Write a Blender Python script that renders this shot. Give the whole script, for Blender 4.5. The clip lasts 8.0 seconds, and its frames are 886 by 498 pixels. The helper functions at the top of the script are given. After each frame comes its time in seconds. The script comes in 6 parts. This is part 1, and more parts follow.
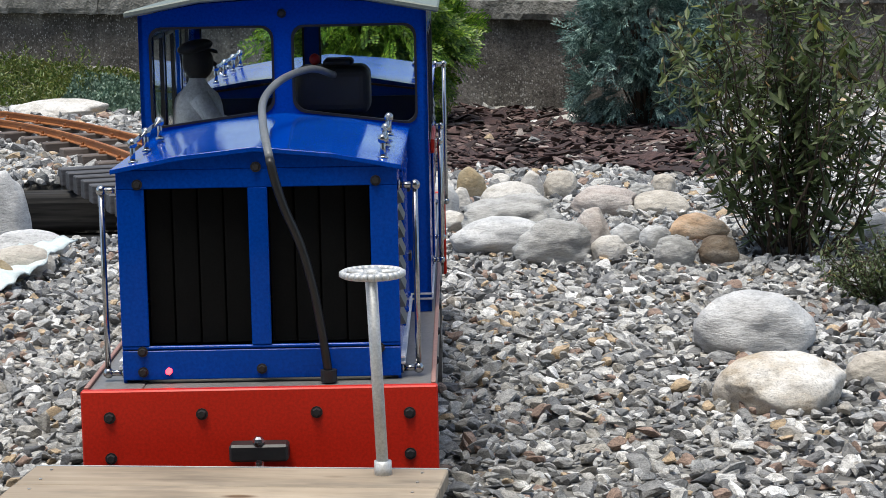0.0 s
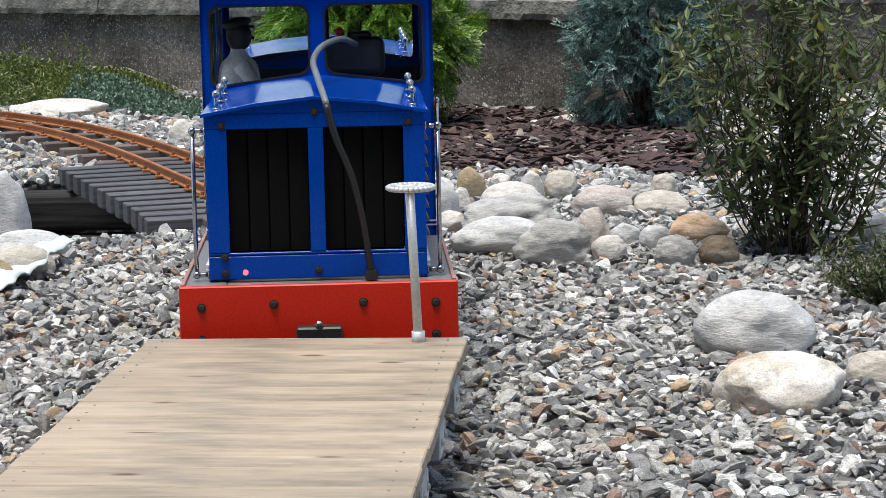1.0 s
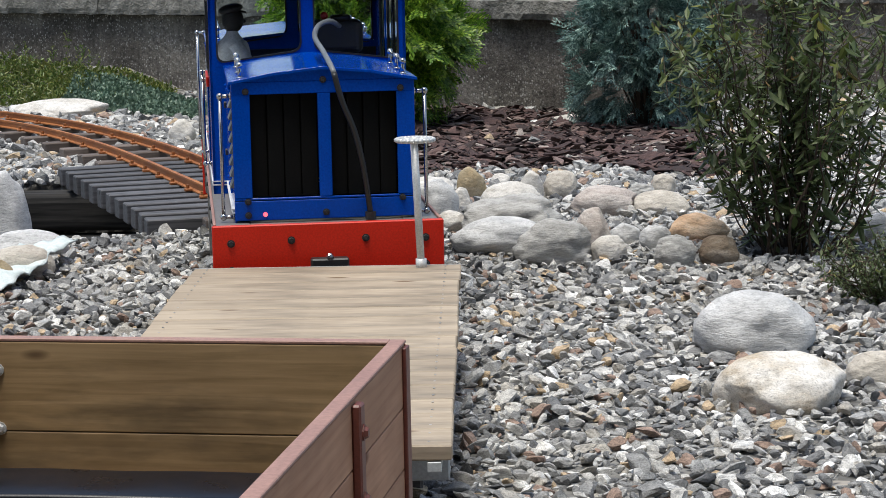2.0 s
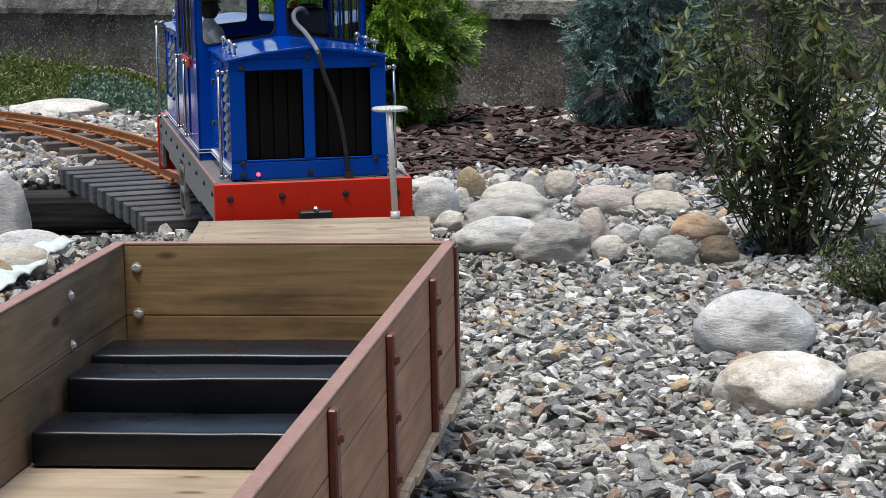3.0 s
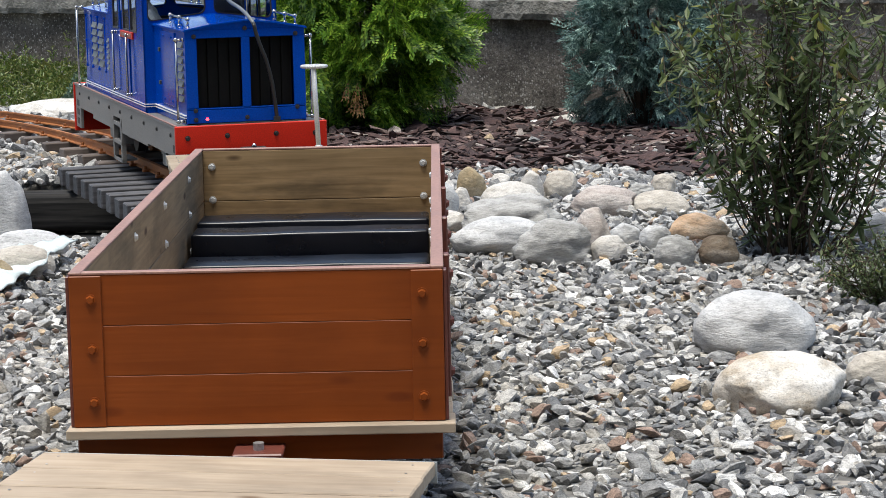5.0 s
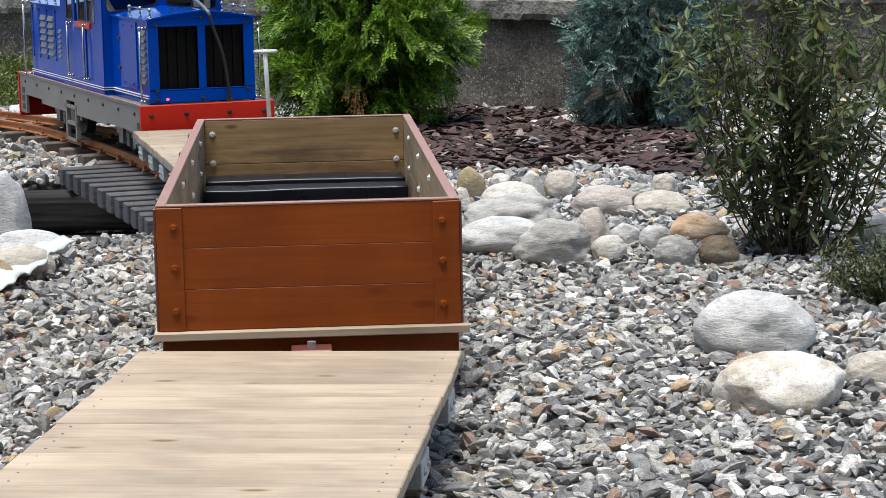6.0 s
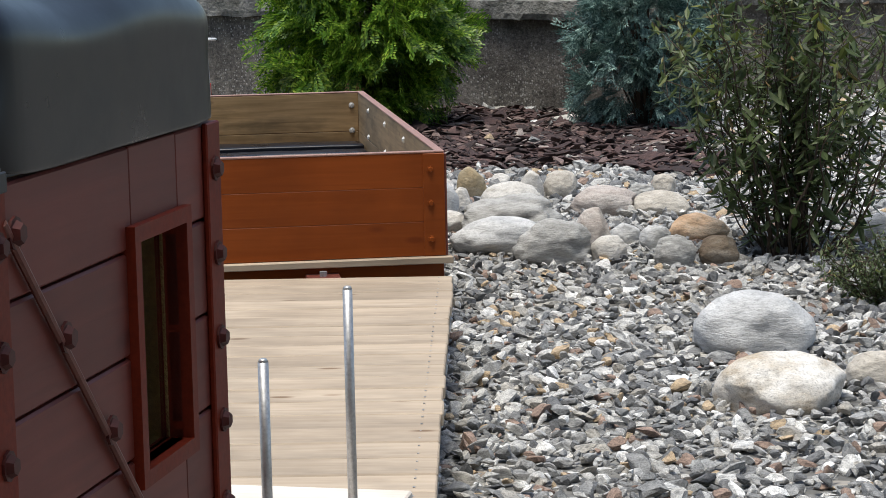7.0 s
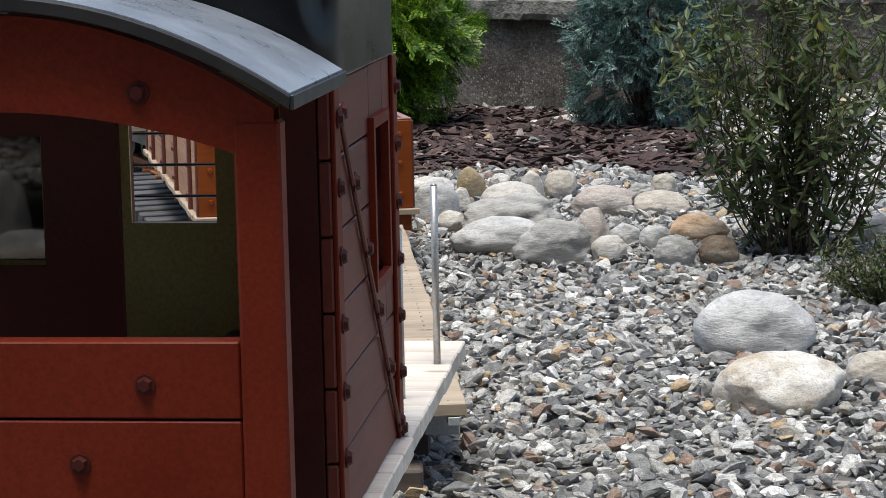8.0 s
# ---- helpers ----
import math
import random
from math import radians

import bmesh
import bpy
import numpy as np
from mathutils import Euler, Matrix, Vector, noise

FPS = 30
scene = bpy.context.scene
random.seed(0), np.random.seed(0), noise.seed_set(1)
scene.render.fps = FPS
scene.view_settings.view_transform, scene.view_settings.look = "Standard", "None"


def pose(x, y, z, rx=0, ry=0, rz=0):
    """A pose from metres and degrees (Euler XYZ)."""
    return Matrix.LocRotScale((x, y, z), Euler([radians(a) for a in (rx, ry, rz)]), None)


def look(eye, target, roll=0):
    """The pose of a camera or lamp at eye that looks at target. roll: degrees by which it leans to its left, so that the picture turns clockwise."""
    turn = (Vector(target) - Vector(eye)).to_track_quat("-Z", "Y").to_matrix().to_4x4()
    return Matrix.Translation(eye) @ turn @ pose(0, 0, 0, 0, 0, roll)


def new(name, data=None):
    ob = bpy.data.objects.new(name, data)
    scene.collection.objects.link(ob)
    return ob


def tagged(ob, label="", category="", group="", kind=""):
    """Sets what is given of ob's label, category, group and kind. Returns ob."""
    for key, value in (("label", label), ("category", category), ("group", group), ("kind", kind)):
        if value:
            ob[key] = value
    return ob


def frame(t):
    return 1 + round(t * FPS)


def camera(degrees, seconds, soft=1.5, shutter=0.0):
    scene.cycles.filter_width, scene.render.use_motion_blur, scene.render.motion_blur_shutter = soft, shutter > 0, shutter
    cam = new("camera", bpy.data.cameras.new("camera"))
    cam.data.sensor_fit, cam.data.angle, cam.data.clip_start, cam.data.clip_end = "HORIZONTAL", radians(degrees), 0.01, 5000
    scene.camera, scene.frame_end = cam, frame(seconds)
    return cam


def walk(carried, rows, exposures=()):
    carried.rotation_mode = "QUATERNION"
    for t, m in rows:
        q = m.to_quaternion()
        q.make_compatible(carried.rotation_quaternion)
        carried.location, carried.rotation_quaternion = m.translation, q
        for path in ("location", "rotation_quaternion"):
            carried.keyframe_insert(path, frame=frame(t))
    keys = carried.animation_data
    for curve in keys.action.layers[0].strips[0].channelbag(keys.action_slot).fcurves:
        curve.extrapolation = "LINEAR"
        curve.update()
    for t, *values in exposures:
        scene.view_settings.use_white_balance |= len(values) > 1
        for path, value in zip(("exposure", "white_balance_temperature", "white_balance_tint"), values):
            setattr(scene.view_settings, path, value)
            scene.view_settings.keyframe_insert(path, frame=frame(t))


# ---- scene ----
cam = camera(22.18, 8.0, 0.75)
EYE = pose(0, 0, 0.841, 90 - 8.348, 0, 0) @ pose(0, 0, 0, 0, 0, -1.149)
walk(cam, [(0, EYE), (8, EYE)], exposures=[(t, e, 6650, 6) for t, e in ((0, 0.37), (0.5, 0.46), (1, 0.48), (1.5, 0.40), (3, 0.28), (3.5, 0.34), (4.5, 0.48), (6, 0.50), (6.5, 0.42), (7, 0.30), (8, 0.27))])

# ---- light: a bright overcast day ----
world = bpy.data.worlds.new("sky")
scene.world = world
world.use_nodes = True
wn = world.node_tree
sky = wn.nodes.new("ShaderNodeTexSky")
sky.sky_type, sky.sun_disc = "NISHITA", False
sky.sun_elevation, sky.sun_rotation = radians(77), radians(-147)
sky.air_density, sky.dust_density, sky.ozone_density = 1.0, 2.5, 1.0
wn.links.new(sky.outputs[0], wn.nodes["Background"].inputs[0])
wn.nodes["Background"].inputs[1].default_value = 0.17
sun = new("sun", bpy.data.lights.new("sun", "SUN"))
sun.data.energy, sun.data.angle, sun.data.color = 2.8, radians(22), (1.0, 0.97, 0.93)
sun.matrix_world = look((-1.1, 2.3, 9), (0, 4, 0))


# ---- materials ----
def nodes_of(name):
    m = bpy.data.materials.new(name)
    m.use_nodes = True
    return m, m.node_tree, m.node_tree.nodes["Principled BSDF"]


def ramp_node(nt, stops):
    r = nt.nodes.new("ShaderNodeValToRGB")
    el = r.color_ramp.elements
    while len(el) < len(stops):
        el.new(0.5)
    for e, (p, c) in zip(el, stops):
        e.position, e.color = p, (*c, 1)
    return r


def noise_node(nt, scale, detail=5, rough=0.6, stretch=None):
    tc = nt.nodes.new("ShaderNodeTexCoord")
    n = nt.nodes.new("ShaderNodeTexNoise")
    n.inputs["Scale"].default_value, n.inputs["Detail"].default_value, n.inputs["Roughness"].default_value = scale, detail, rough
    if stretch:
        mp = nt.nodes.new("ShaderNodeMapping")
        mp.inputs["Scale"].default_value = stretch
        nt.links.new(tc.outputs["Object"], mp.inputs[0])
        nt.links.new(mp.outputs[0], n.inputs["Vector"])
    else:
        nt.links.new(tc.outputs["Object"], n.inputs["Vector"])
    return n


def mixed(nt, a, b, fac, mode="MIX"):
    m = nt.nodes.new("ShaderNodeMix")
    m.data_type, m.blend_type = "RGBA", mode
    for sock, v in ((m.inputs[0], fac), (m.inputs[6], a), (m.inputs[7], b)):
        if hasattr(v, "is_linked"):
            nt.links.new(v, sock)
        elif isinstance(v, tuple):
            sock.default_value = (*v, 1)
        else:
            sock.default_value = v
    return m.outputs[2]


def bumped(nt, b, height, strength, dist=0.002):
    bp = nt.nodes.new("ShaderNodeBump")
    bp.inputs["Strength"].default_value, bp.inputs["Distance"].default_value = strength, dist
    nt.links.new(height, bp.inputs["Height"])
    nt.links.new(bp.outputs[0], b.inputs["Normal"])


def surface(name, c1, c2, rough=0.6, metal=0.0, scale=12, fine=180, bump=0.2, dist=0.001, stretch=None, coat=0.0, vary=0.0, island=False, spec=0.5):
    """Two colours mixed by a broad and a fine noise, fine relief, and a change from piece to piece."""
    m, nt, b = nodes_of(name)
    n1, n2 = noise_node(nt, scale, 4, 0.6, stretch), noise_node(nt, fine, 3, 0.6, stretch)
    r = ramp_node(nt, [(0.3, c1), (0.7, c2)])
    nt.links.new(n1.outputs[0], r.inputs[0])
    r2 = ramp_node(nt, [(0.3, (0.72, 0.72, 0.72)), (0.65, (1, 1, 1))])
    nt.links.new(n2.outputs[0], r2.inputs[0])
    col = mixed(nt, r.outputs[0], r2.outputs[0], 1.0, "MULTIPLY")
    if vary:
        src = nt.nodes.new("ShaderNodeNewGeometry").outputs["Random Per Island"] if island else nt.nodes.new("ShaderNodeObjectInfo").outputs["Random"]
        r3 = ramp_node(nt, [(0, (1 - vary,) * 3), (1, (1 + vary * 0.3,) * 3)])
        nt.links.new(src, r3.inputs[0])
        col = mixed(nt, col, r3.outputs[0], 1.0, "MULTIPLY")
    nt.links.new(col, b.inputs["Base Color"])
    rr = ramp_node(nt, [(0.2, (max(0, rough - 0.1),) * 3), (0.8, (min(1, rough + 0.12),) * 3)])
    nt.links.new(n1.outputs[0], rr.inputs[0])
    nt.links.new(rr.outputs[0], b.inputs["Roughness"])
    b.inputs["Metallic"].default_value = metal
    b.inputs["Coat Weight"].default_value = coat
    b.inputs["Specular IOR Level"].default_value = spec
    if bump:
        bumped(nt, b, n2.outputs[0], bump, dist)
    return m


def timber(name, c1, c2, knot, along="x", rough=0.7, vary=0.2, spec=0.35, grey=0.0):
    """Sawn boards: grain drawn out along the board, a few knots, change from board to board."""
    m, nt, b = nodes_of(name)
    st = {"x": (1.5, 28, 28), "y": (28, 1.5, 28), "z": (28, 28, 1.5)}[along]
    tc, oi = nt.nodes.new("ShaderNodeTexCoord"), nt.nodes.new("ShaderNodeObjectInfo")
    off = nt.nodes.new("ShaderNodeVectorMath")
    off.operation = "MULTIPLY_ADD"
    nt.links.new(oi.outputs["Random"], off.inputs[0])
    off.inputs[1].default_value = (37, 23, 11)
    nt.links.new(tc.outputs["Object"], off.inputs[2])
    mp = nt.nodes.new("ShaderNodeMapping")
    mp.inputs["Scale"].default_value = st
    nt.links.new(off.outputs[0], mp.inputs[0])
    n = nt.nodes.new("ShaderNodeTexNoise")
    n.inputs["Scale"].default_value, n.inputs["Detail"].default_value, n.inputs["Distortion"].default_value = 3.2, 6, 0.6
    nt.links.new(mp.outputs[0], n.inputs["Vector"])
    r = ramp_node(nt, [(0.33, c1), (0.66, c2)])
    nt.links.new(n.outputs[0], r.inputs[0])
    mp2 = nt.nodes.new("ShaderNodeMapping")
    mp2.inputs["Scale"].default_value = {"x": (4, 11, 11), "y": (11, 4, 11), "z": (11, 11, 4)}[along]
    nt.links.new(off.outputs[0], mp2.inputs[0])
    v = nt.nodes.new("ShaderNodeTexVoronoi")
    v.inputs["Scale"].default_value = 1.3
    nt.links.new(mp2.outputs[0], v.inputs["Vector"])
    kr = ramp_node(nt, [(0.06, (1, 1, 1)), (0.13, (0, 0, 0))])
    nt.links.new(v.outputs["Distance"], kr.inputs[0])
    col = mixed(nt, r.outputs[0], knot, kr.outputs[0])
    bl = nt.nodes.new("ShaderNodeTexNoise")
    bl.inputs["Scale"].default_value, bl.inputs["Detail"].default_value = 5, 4
    nt.links.new(off.outputs[0], bl.inputs["Vector"])
    br = ramp_node(nt, [(0.35, (0.78, 0.77, 0.76)), (0.6, (1, 1, 1))])
    nt.links.new(bl.outputs[0], br.inputs[0])
    col = mixed(nt, col, br.outputs[0], 1.0, "MULTIPLY")
    if grey:
        mp3 = nt.nodes.new("ShaderNodeMapping")
        mp3.inputs["Scale"].default_value = {"x": (2.0, 8, 8), "y": (8, 2.0, 8), "z": (8, 8, 2.0)}[along]
        nt.links.new(tc.outputs["Object"], mp3.inputs[0])
        gn = nt.nodes.new("ShaderNodeTexNoise")
        gn.inputs["Scale"].default_value, gn.inputs["Detail"].default_value, gn.inputs["Roughness"].default_value = 1.6, 5, 0.65
        nt.links.new(mp3.outputs[0], gn.inputs["Vector"])
        gr = ramp_node(nt, [(0.36, (1 - grey, 1 - grey * 0.96, 1 - grey * 0.9)), (0.52, (1, 1, 1))])
        nt.links.new(gn.outputs[0], gr.inputs[0])
        col = mixed(nt, col, gr.outputs[0], 1.0, "MULTIPLY")
    r3 = ramp_node(nt, [(0, (1 - vary,) * 3), (1, (1.06,) * 3)])
    nt.links.new(oi.outputs["Random"], r3.inputs[0])
    col = mixed(nt, col, r3.outputs[0], 1.0, "MULTIPLY")
    nt.links.new(col, b.inputs["Base Color"])
    b.inputs["Roughness"].default_value = rough
    b.inputs["Specular IOR Level"].default_value = spec
    bumped(nt, b, n.outputs[0], 0.35, 0.0012)
    return m


def stone_mix(name, stops, scale=30, rough=0.85, veins=True, island=True):
    """Stones of many colours: one colour a stone, speckled and veined."""
    m, nt, b = nodes_of(name)
    src = nt.nodes.new("ShaderNodeNewGeometry").outputs["Random Per Island"] if island else nt.nodes.new("ShaderNodeObjectInfo").outputs["Random"]
    r = ramp_node(nt, stops)
    r.color_ramp.interpolation = "CONSTANT"
    nt.links.new(src, r.inputs[0])
    n1 = noise_node(nt, scale, 6, 0.65, (1, 1.4, 2.6))
    r1 = ramp_node(nt, [(0.32, (0.5, 0.5, 0.5)), (0.5, (0.95, 0.95, 0.95)), (0.68, (1.3, 1.29, 1.26))])
    nt.links.new(n1.outputs[0], r1.inputs[0])
    col = mixed(nt, r.outputs[0], r1.outputs[0], 1.0, "MULTIPLY")
    n2 = noise_node(nt, scale * 5, 4, 0.7, (1, 1.3, 2))
    r2 = ramp_node(nt, [(0.34, (0.55, 0.55, 0.55)), (0.5, (1, 1, 1)), (0.66, (1.25, 1.25, 1.25))])
    nt.links.new(n2.outputs[0], r2.inputs[0])
    col = mixed(nt, col, r2.outputs[0], 1.0, "MULTIPLY")
    nt.links.new(col, b.inputs["Base Color"])
    b.inputs["Roughness"].default_value = rough
    bumped(nt, b, n2.outputs[0], 0.6, 0.003)
    return m


def leaf_mat(name, dark, light, yellow, trans=0.25, rough=0.45):
    m, nt, b = nodes_of(name)
    g = nt.nodes.new("ShaderNodeNewGeometry")
    r = ramp_node(nt, [(0, dark), (0.55, light), (1, yellow)])
    nt.links.new(g.outputs["Random Per Island"], r.inputs[0])
    n = noise_node(nt, 6, 3)
    r2 = ramp_node(nt, [(0.3, (0.65, 0.65, 0.65)), (0.7, (1.15, 1.15, 1.15))])
    nt.links.new(n.outputs[0], r2.inputs[0])
    nt.links.new(mixed(nt, r.outputs[0], r2.outputs[0], 1.0, "MULTIPLY"), b.inputs["Base Color"])
    b.inputs["Roughness"].default_value = rough
    b.inputs["Transmission Weight"].default_value = 0
    t = nt.nodes.new("ShaderNodeBsdfTranslucent")
    nt.links.new(r.outputs[0], t.inputs[0])
    mx = nt.nodes.new("ShaderNodeMixShader")
    mx.inputs[0].default_value = trans
    nt.links.new(b.outputs[0], mx.inputs[1])
    nt.links.new(t.outputs[0], mx.inputs[2])
    nt.links.new(mx.outputs[0], nt.nodes["Material Output"].inputs[0])
    return m


def glowing(name, color, strength):
    m, nt, b = nodes_of(name)
    b.inputs["Base Color"].default_value = (*color, 1)
    b.inputs["Emission Color"].default_value = (*color, 1)
    b.inputs["Emission Strength"].default_value = strength
    return m


def clear_glass(name, tint=(0.92, 0.96, 0.98), rough=0.02):
    m, nt, b = nodes_of(name)
    b.inputs["Base Color"].default_value = (*tint, 1)
    b.inputs["Transmission Weight"].default_value = 1
    b.inputs["Roughness"].default_value, b.inputs["IOR"].default_value = rough, 1.15
    return m


BLUE = surface("blue_paint", (0.0, 0.052, 0.37), (0.001, 0.064, 0.44), 0.12, 0, 3, 240, 0.01, 0.0003, spec=0.09)
RED = surface("red_paint", (0.55, 0.017, 0.006), (0.63, 0.022, 0.008), 0.42, 0, 5, 260, 0.04, 0.0004, spec=0.25)
FRAME_GREY = surface("grey_frame_paint", (0.16, 0.155, 0.15), (0.22, 0.21, 0.20), 0.45, 0, 6, 200, 0.06)
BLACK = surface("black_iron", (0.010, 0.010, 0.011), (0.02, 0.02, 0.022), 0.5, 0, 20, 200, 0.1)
CLOTH = surface("black_slats", (0.0045, 0.005, 0.005), (0.0075, 0.008, 0.008), 0.9, 0, 30, 300, 0.1, spec=0.12)
LOUVRE = surface("dark_grey_louvre_paint", (0.085, 0.09, 0.10), (0.12, 0.125, 0.135), 0.45, 0, 10, 200, 0.05)
CHROME = surface("chrome", (0.44, 0.44, 0.44), (0.54, 0.54, 0.54), 0.2, 1.0, 20, 200, 0.0)
STEEL = surface("dull_steel", (0.42, 0.42, 0.42), (0.55, 0.55, 0.55), 0.42, 0.8, 30, 300, 0.05)
ALU = surface("cast_aluminium", (0.55, 0.56, 0.56), (0.68, 0.69, 0.69), 0.5, 0.35, 30, 300, 0.1)
WHITE = surface("white_paint", (0.75, 0.76, 0.77), (0.82, 0.82, 0.82), 0.5, 0, 20, 200, 0.03)
ROOF_GREY = surface("grey_green_roof", (0.14, 0.17, 0.145), (0.19, 0.22, 0.19), 0.5, 0, 8, 200, 0.05)
RUBBER = surface("black_hose", (0.006, 0.006, 0.007), (0.014, 0.014, 0.015), 0.4, 0, 20, 200, 0.05)
HOSE = surface("grey_hose", (0.12, 0.13, 0.14), (0.18, 0.19, 0.20), 0.35, 0, 20, 200, 0.05)
LEATHER = surface("black_leatherette", (0.003, 0.0035, 0.005), (0.005, 0.006, 0.008), 0.32, 0, 14, 420, 0.05, 0.0003, spec=0.4)
SEAT_MAT = surface("dark_blue_seat_cover", (0.003, 0.004, 0.008), (0.005, 0.0065, 0.012), 0.3, 0, 10, 500, 0.12, 0.0006, spec=0.38)
DECK_OLD = timber("weathered_deck_boards", (0.355, 0.285, 0.205), (0.44, 0.36, 0.27), (0.15, 0.09, 0.05), "x", grey=0.4)
DECK_NEW = timber("pale_deck_boards", (0.42, 0.33, 0.24), (0.49, 0.395, 0.295), (0.22, 0.14, 0.08), "x", vary=0.12, grey=0.22)
DECK_WHITE = timber("bleached_boards", (0.68, 0.60, 0.52), (0.80, 0.73, 0.65), (0.45, 0.35, 0.26), "x", vary=0.1, grey=0.15)
INNER = timber("bare_pine_inside", (0.23, 0.15, 0.07), (0.35, 0.235, 0.12), (0.06, 0.03, 0.012), "x", grey=0.45)
INNER_Y = timber("bare_pine_sides", (0.21, 0.15, 0.088), (0.31, 0.225, 0.135), (0.06, 0.03, 0.015), "y", grey=0.4)
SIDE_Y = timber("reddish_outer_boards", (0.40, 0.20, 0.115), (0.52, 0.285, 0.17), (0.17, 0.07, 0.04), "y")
ORANGE = timber("orange_brown_paint", (0.215, 0.046, 0.006), (0.245, 0.055, 0.008), (0.17, 0.034, 0.005), "x", 0.4, 0.05, 0.22)
OXIDE = timber("oxide_red_boards", (0.125, 0.025, 0.017), (0.155, 0.032, 0.021), (0.09, 0.017, 0.012), "y", 0.5, 0.08, 0.3)
OXIDE_PLAIN = surface("oxide_red_paint", (0.138, 0.017, 0.007), (0.17, 0.022, 0.009), 0.5, 0, 9, 200, 0.1, spec=0.14)
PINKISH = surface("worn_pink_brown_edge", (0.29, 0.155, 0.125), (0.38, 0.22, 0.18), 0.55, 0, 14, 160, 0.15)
# dark red of the bolts; on the recessed end wall it holds shade
OXIDE_DARK = surface("dark_oxide_bolts_and_shaded_wall", (0.05, 0.009, 0.007), (0.075, 0.013, 0.010), 0.5, 0, 14, 200, 0.1, spec=0.25)
RIB = surface("dark_red_brown_steel", (0.12, 0.032, 0.022), (0.16, 0.042, 0.028), 0.45, 0, 14, 200, 0.1)
CREAM = surface("olive_cream_inside", (0.60, 0.45, 0.17), (0.68, 0.52, 0.21), 0.6, 0, 8, 200, 0.05)
ROOF_FELT = surface("blue_grey_roof_felt", (0.19, 0.215, 0.26), (0.29, 0.32, 0.37), 0.3, 0, 16, 300, 0.2)
RUST = surface("rusty_rail", (0.27, 0.085, 0.022), (0.42, 0.155, 0.04), 0.6, 0.1, 14, 240, 0.3)
SLEEPER = timber("grey_brown_sleepers", (0.10, 0.08, 0.07), (0.17, 0.14, 0.125), (0.05, 0.04, 0.03), "x", 0.85)
BRIDGE_WOOD = timber("black_bridge_boards", (0.06, 0.06, 0.066), (0.125, 0.125, 0.135), (0.015, 0.015, 0.015), "x", 0.75)
TARRED = timber("tarred_timber", (0.008, 0.008, 0.008), (0.034, 0.032, 0.030), (0.002, 0.002, 0.002), "x", 0.85)
FABRIC = surface("pale_fleece", (0.50, 0.58, 0.57), (0.66, 0.71, 0.70), 0.9, 0, 25, 300, 0.4, 0.002)
GLASS = clear_glass("window_glass")
DIM_GLASS = clear_glass("dark_tinted_glass", (0.07, 0.066, 0.062), 0.06)
DOLL = surface("painted_figure", (0.02, 0.017, 0.015), (0.035, 0.03, 0.027), 0.6, 0, 20, 200, 0.05)
LED = glowing("red_lamp", (1.0, 0.02, 0.03), 10)
REDKNOB = surface("red_plastic", (0.45, 0.015, 0.015), (0.5, 0.02, 0.02), 0.4, 0, 20, 200, 0.0)
GRAVEL = stone_mix("gravel_stones", [(0.0, (0.233, 0.235, 0.235)), (0.16, (0.334, 0.334, 0.329)), (0.34, (0.456, 0.451, 0.435)), (0.50, (0.175, 0.178, 0.182)),
                                     (0.60, (0.562, 0.557, 0.541)), (0.71, (0.392, 0.371, 0.334)), (0.79, (0.122, 0.125, 0.133)), (0.85, (0.445, 0.339, 0.223)),
                                     (0.89, (0.742, 0.737, 0.721)), (0.945, (0.297, 0.212, 0.170))], 55)


def grit_mat():
    """Small stones pressed into dark grit."""
    m, nt, b = nodes_of("grit_between_stones")
    tc = nt.nodes.new("ShaderNodeTexCoord")
    v = nt.nodes.new("ShaderNodeTexVoronoi")
    v.inputs["Scale"].default_value = 34
    nt.links.new(tc.outputs["Object"], v.inputs["Vector"])
    sep = nt.nodes.new("ShaderNodeSeparateColor")
    nt.links.new(v.outputs["Color"], sep.inputs[0])
    tone = ramp_node(nt, [(0.0, (0.09, 0.088, 0.084)), (0.35, (0.15, 0.147, 0.14)), (0.7, (0.21, 0.205, 0.195)), (0.9, (0.36, 0.355, 0.345)), (1.0, (0.25, 0.20, 0.15))])
    nt.links.new(sep.outputs[0], tone.inputs[0])
    n = noise_node(nt, 9, 6, 0.7)
    r = ramp_node(nt, [(0.35, (0.7, 0.7, 0.69)), (0.65, (1.1, 1.1, 1.09))])
    nt.links.new(n.outputs[0], r.inputs[0])
    nt.links.new(mixed(nt, tone.outputs[0], r.outputs[0], 1.0, "MULTIPLY"), b.inputs["Base Color"])
    b.inputs["Roughness"].default_value = 0.95
    up = ramp_node(nt, [(0.0, (1, 1, 1)), (0.7, (0, 0, 0))])
    nt.links.new(v.outputs["Distance"], up.inputs[0])
    bumped(nt, b, up.outputs[0], 0.9, 0.012)
    return m


EARTH = grit_mat()
BARK = stone_mix("bark_chips", [(0.0, (0.045, 0.025, 0.024)), (0.25, (0.068, 0.037, 0.034)), (0.5, (0.03, 0.018, 0.017)), (0.70, (0.10, 0.058, 0.052)), (0.87, (0.17, 0.12, 0.107)), (0.96, (0.30, 0.255, 0.23))], 45)


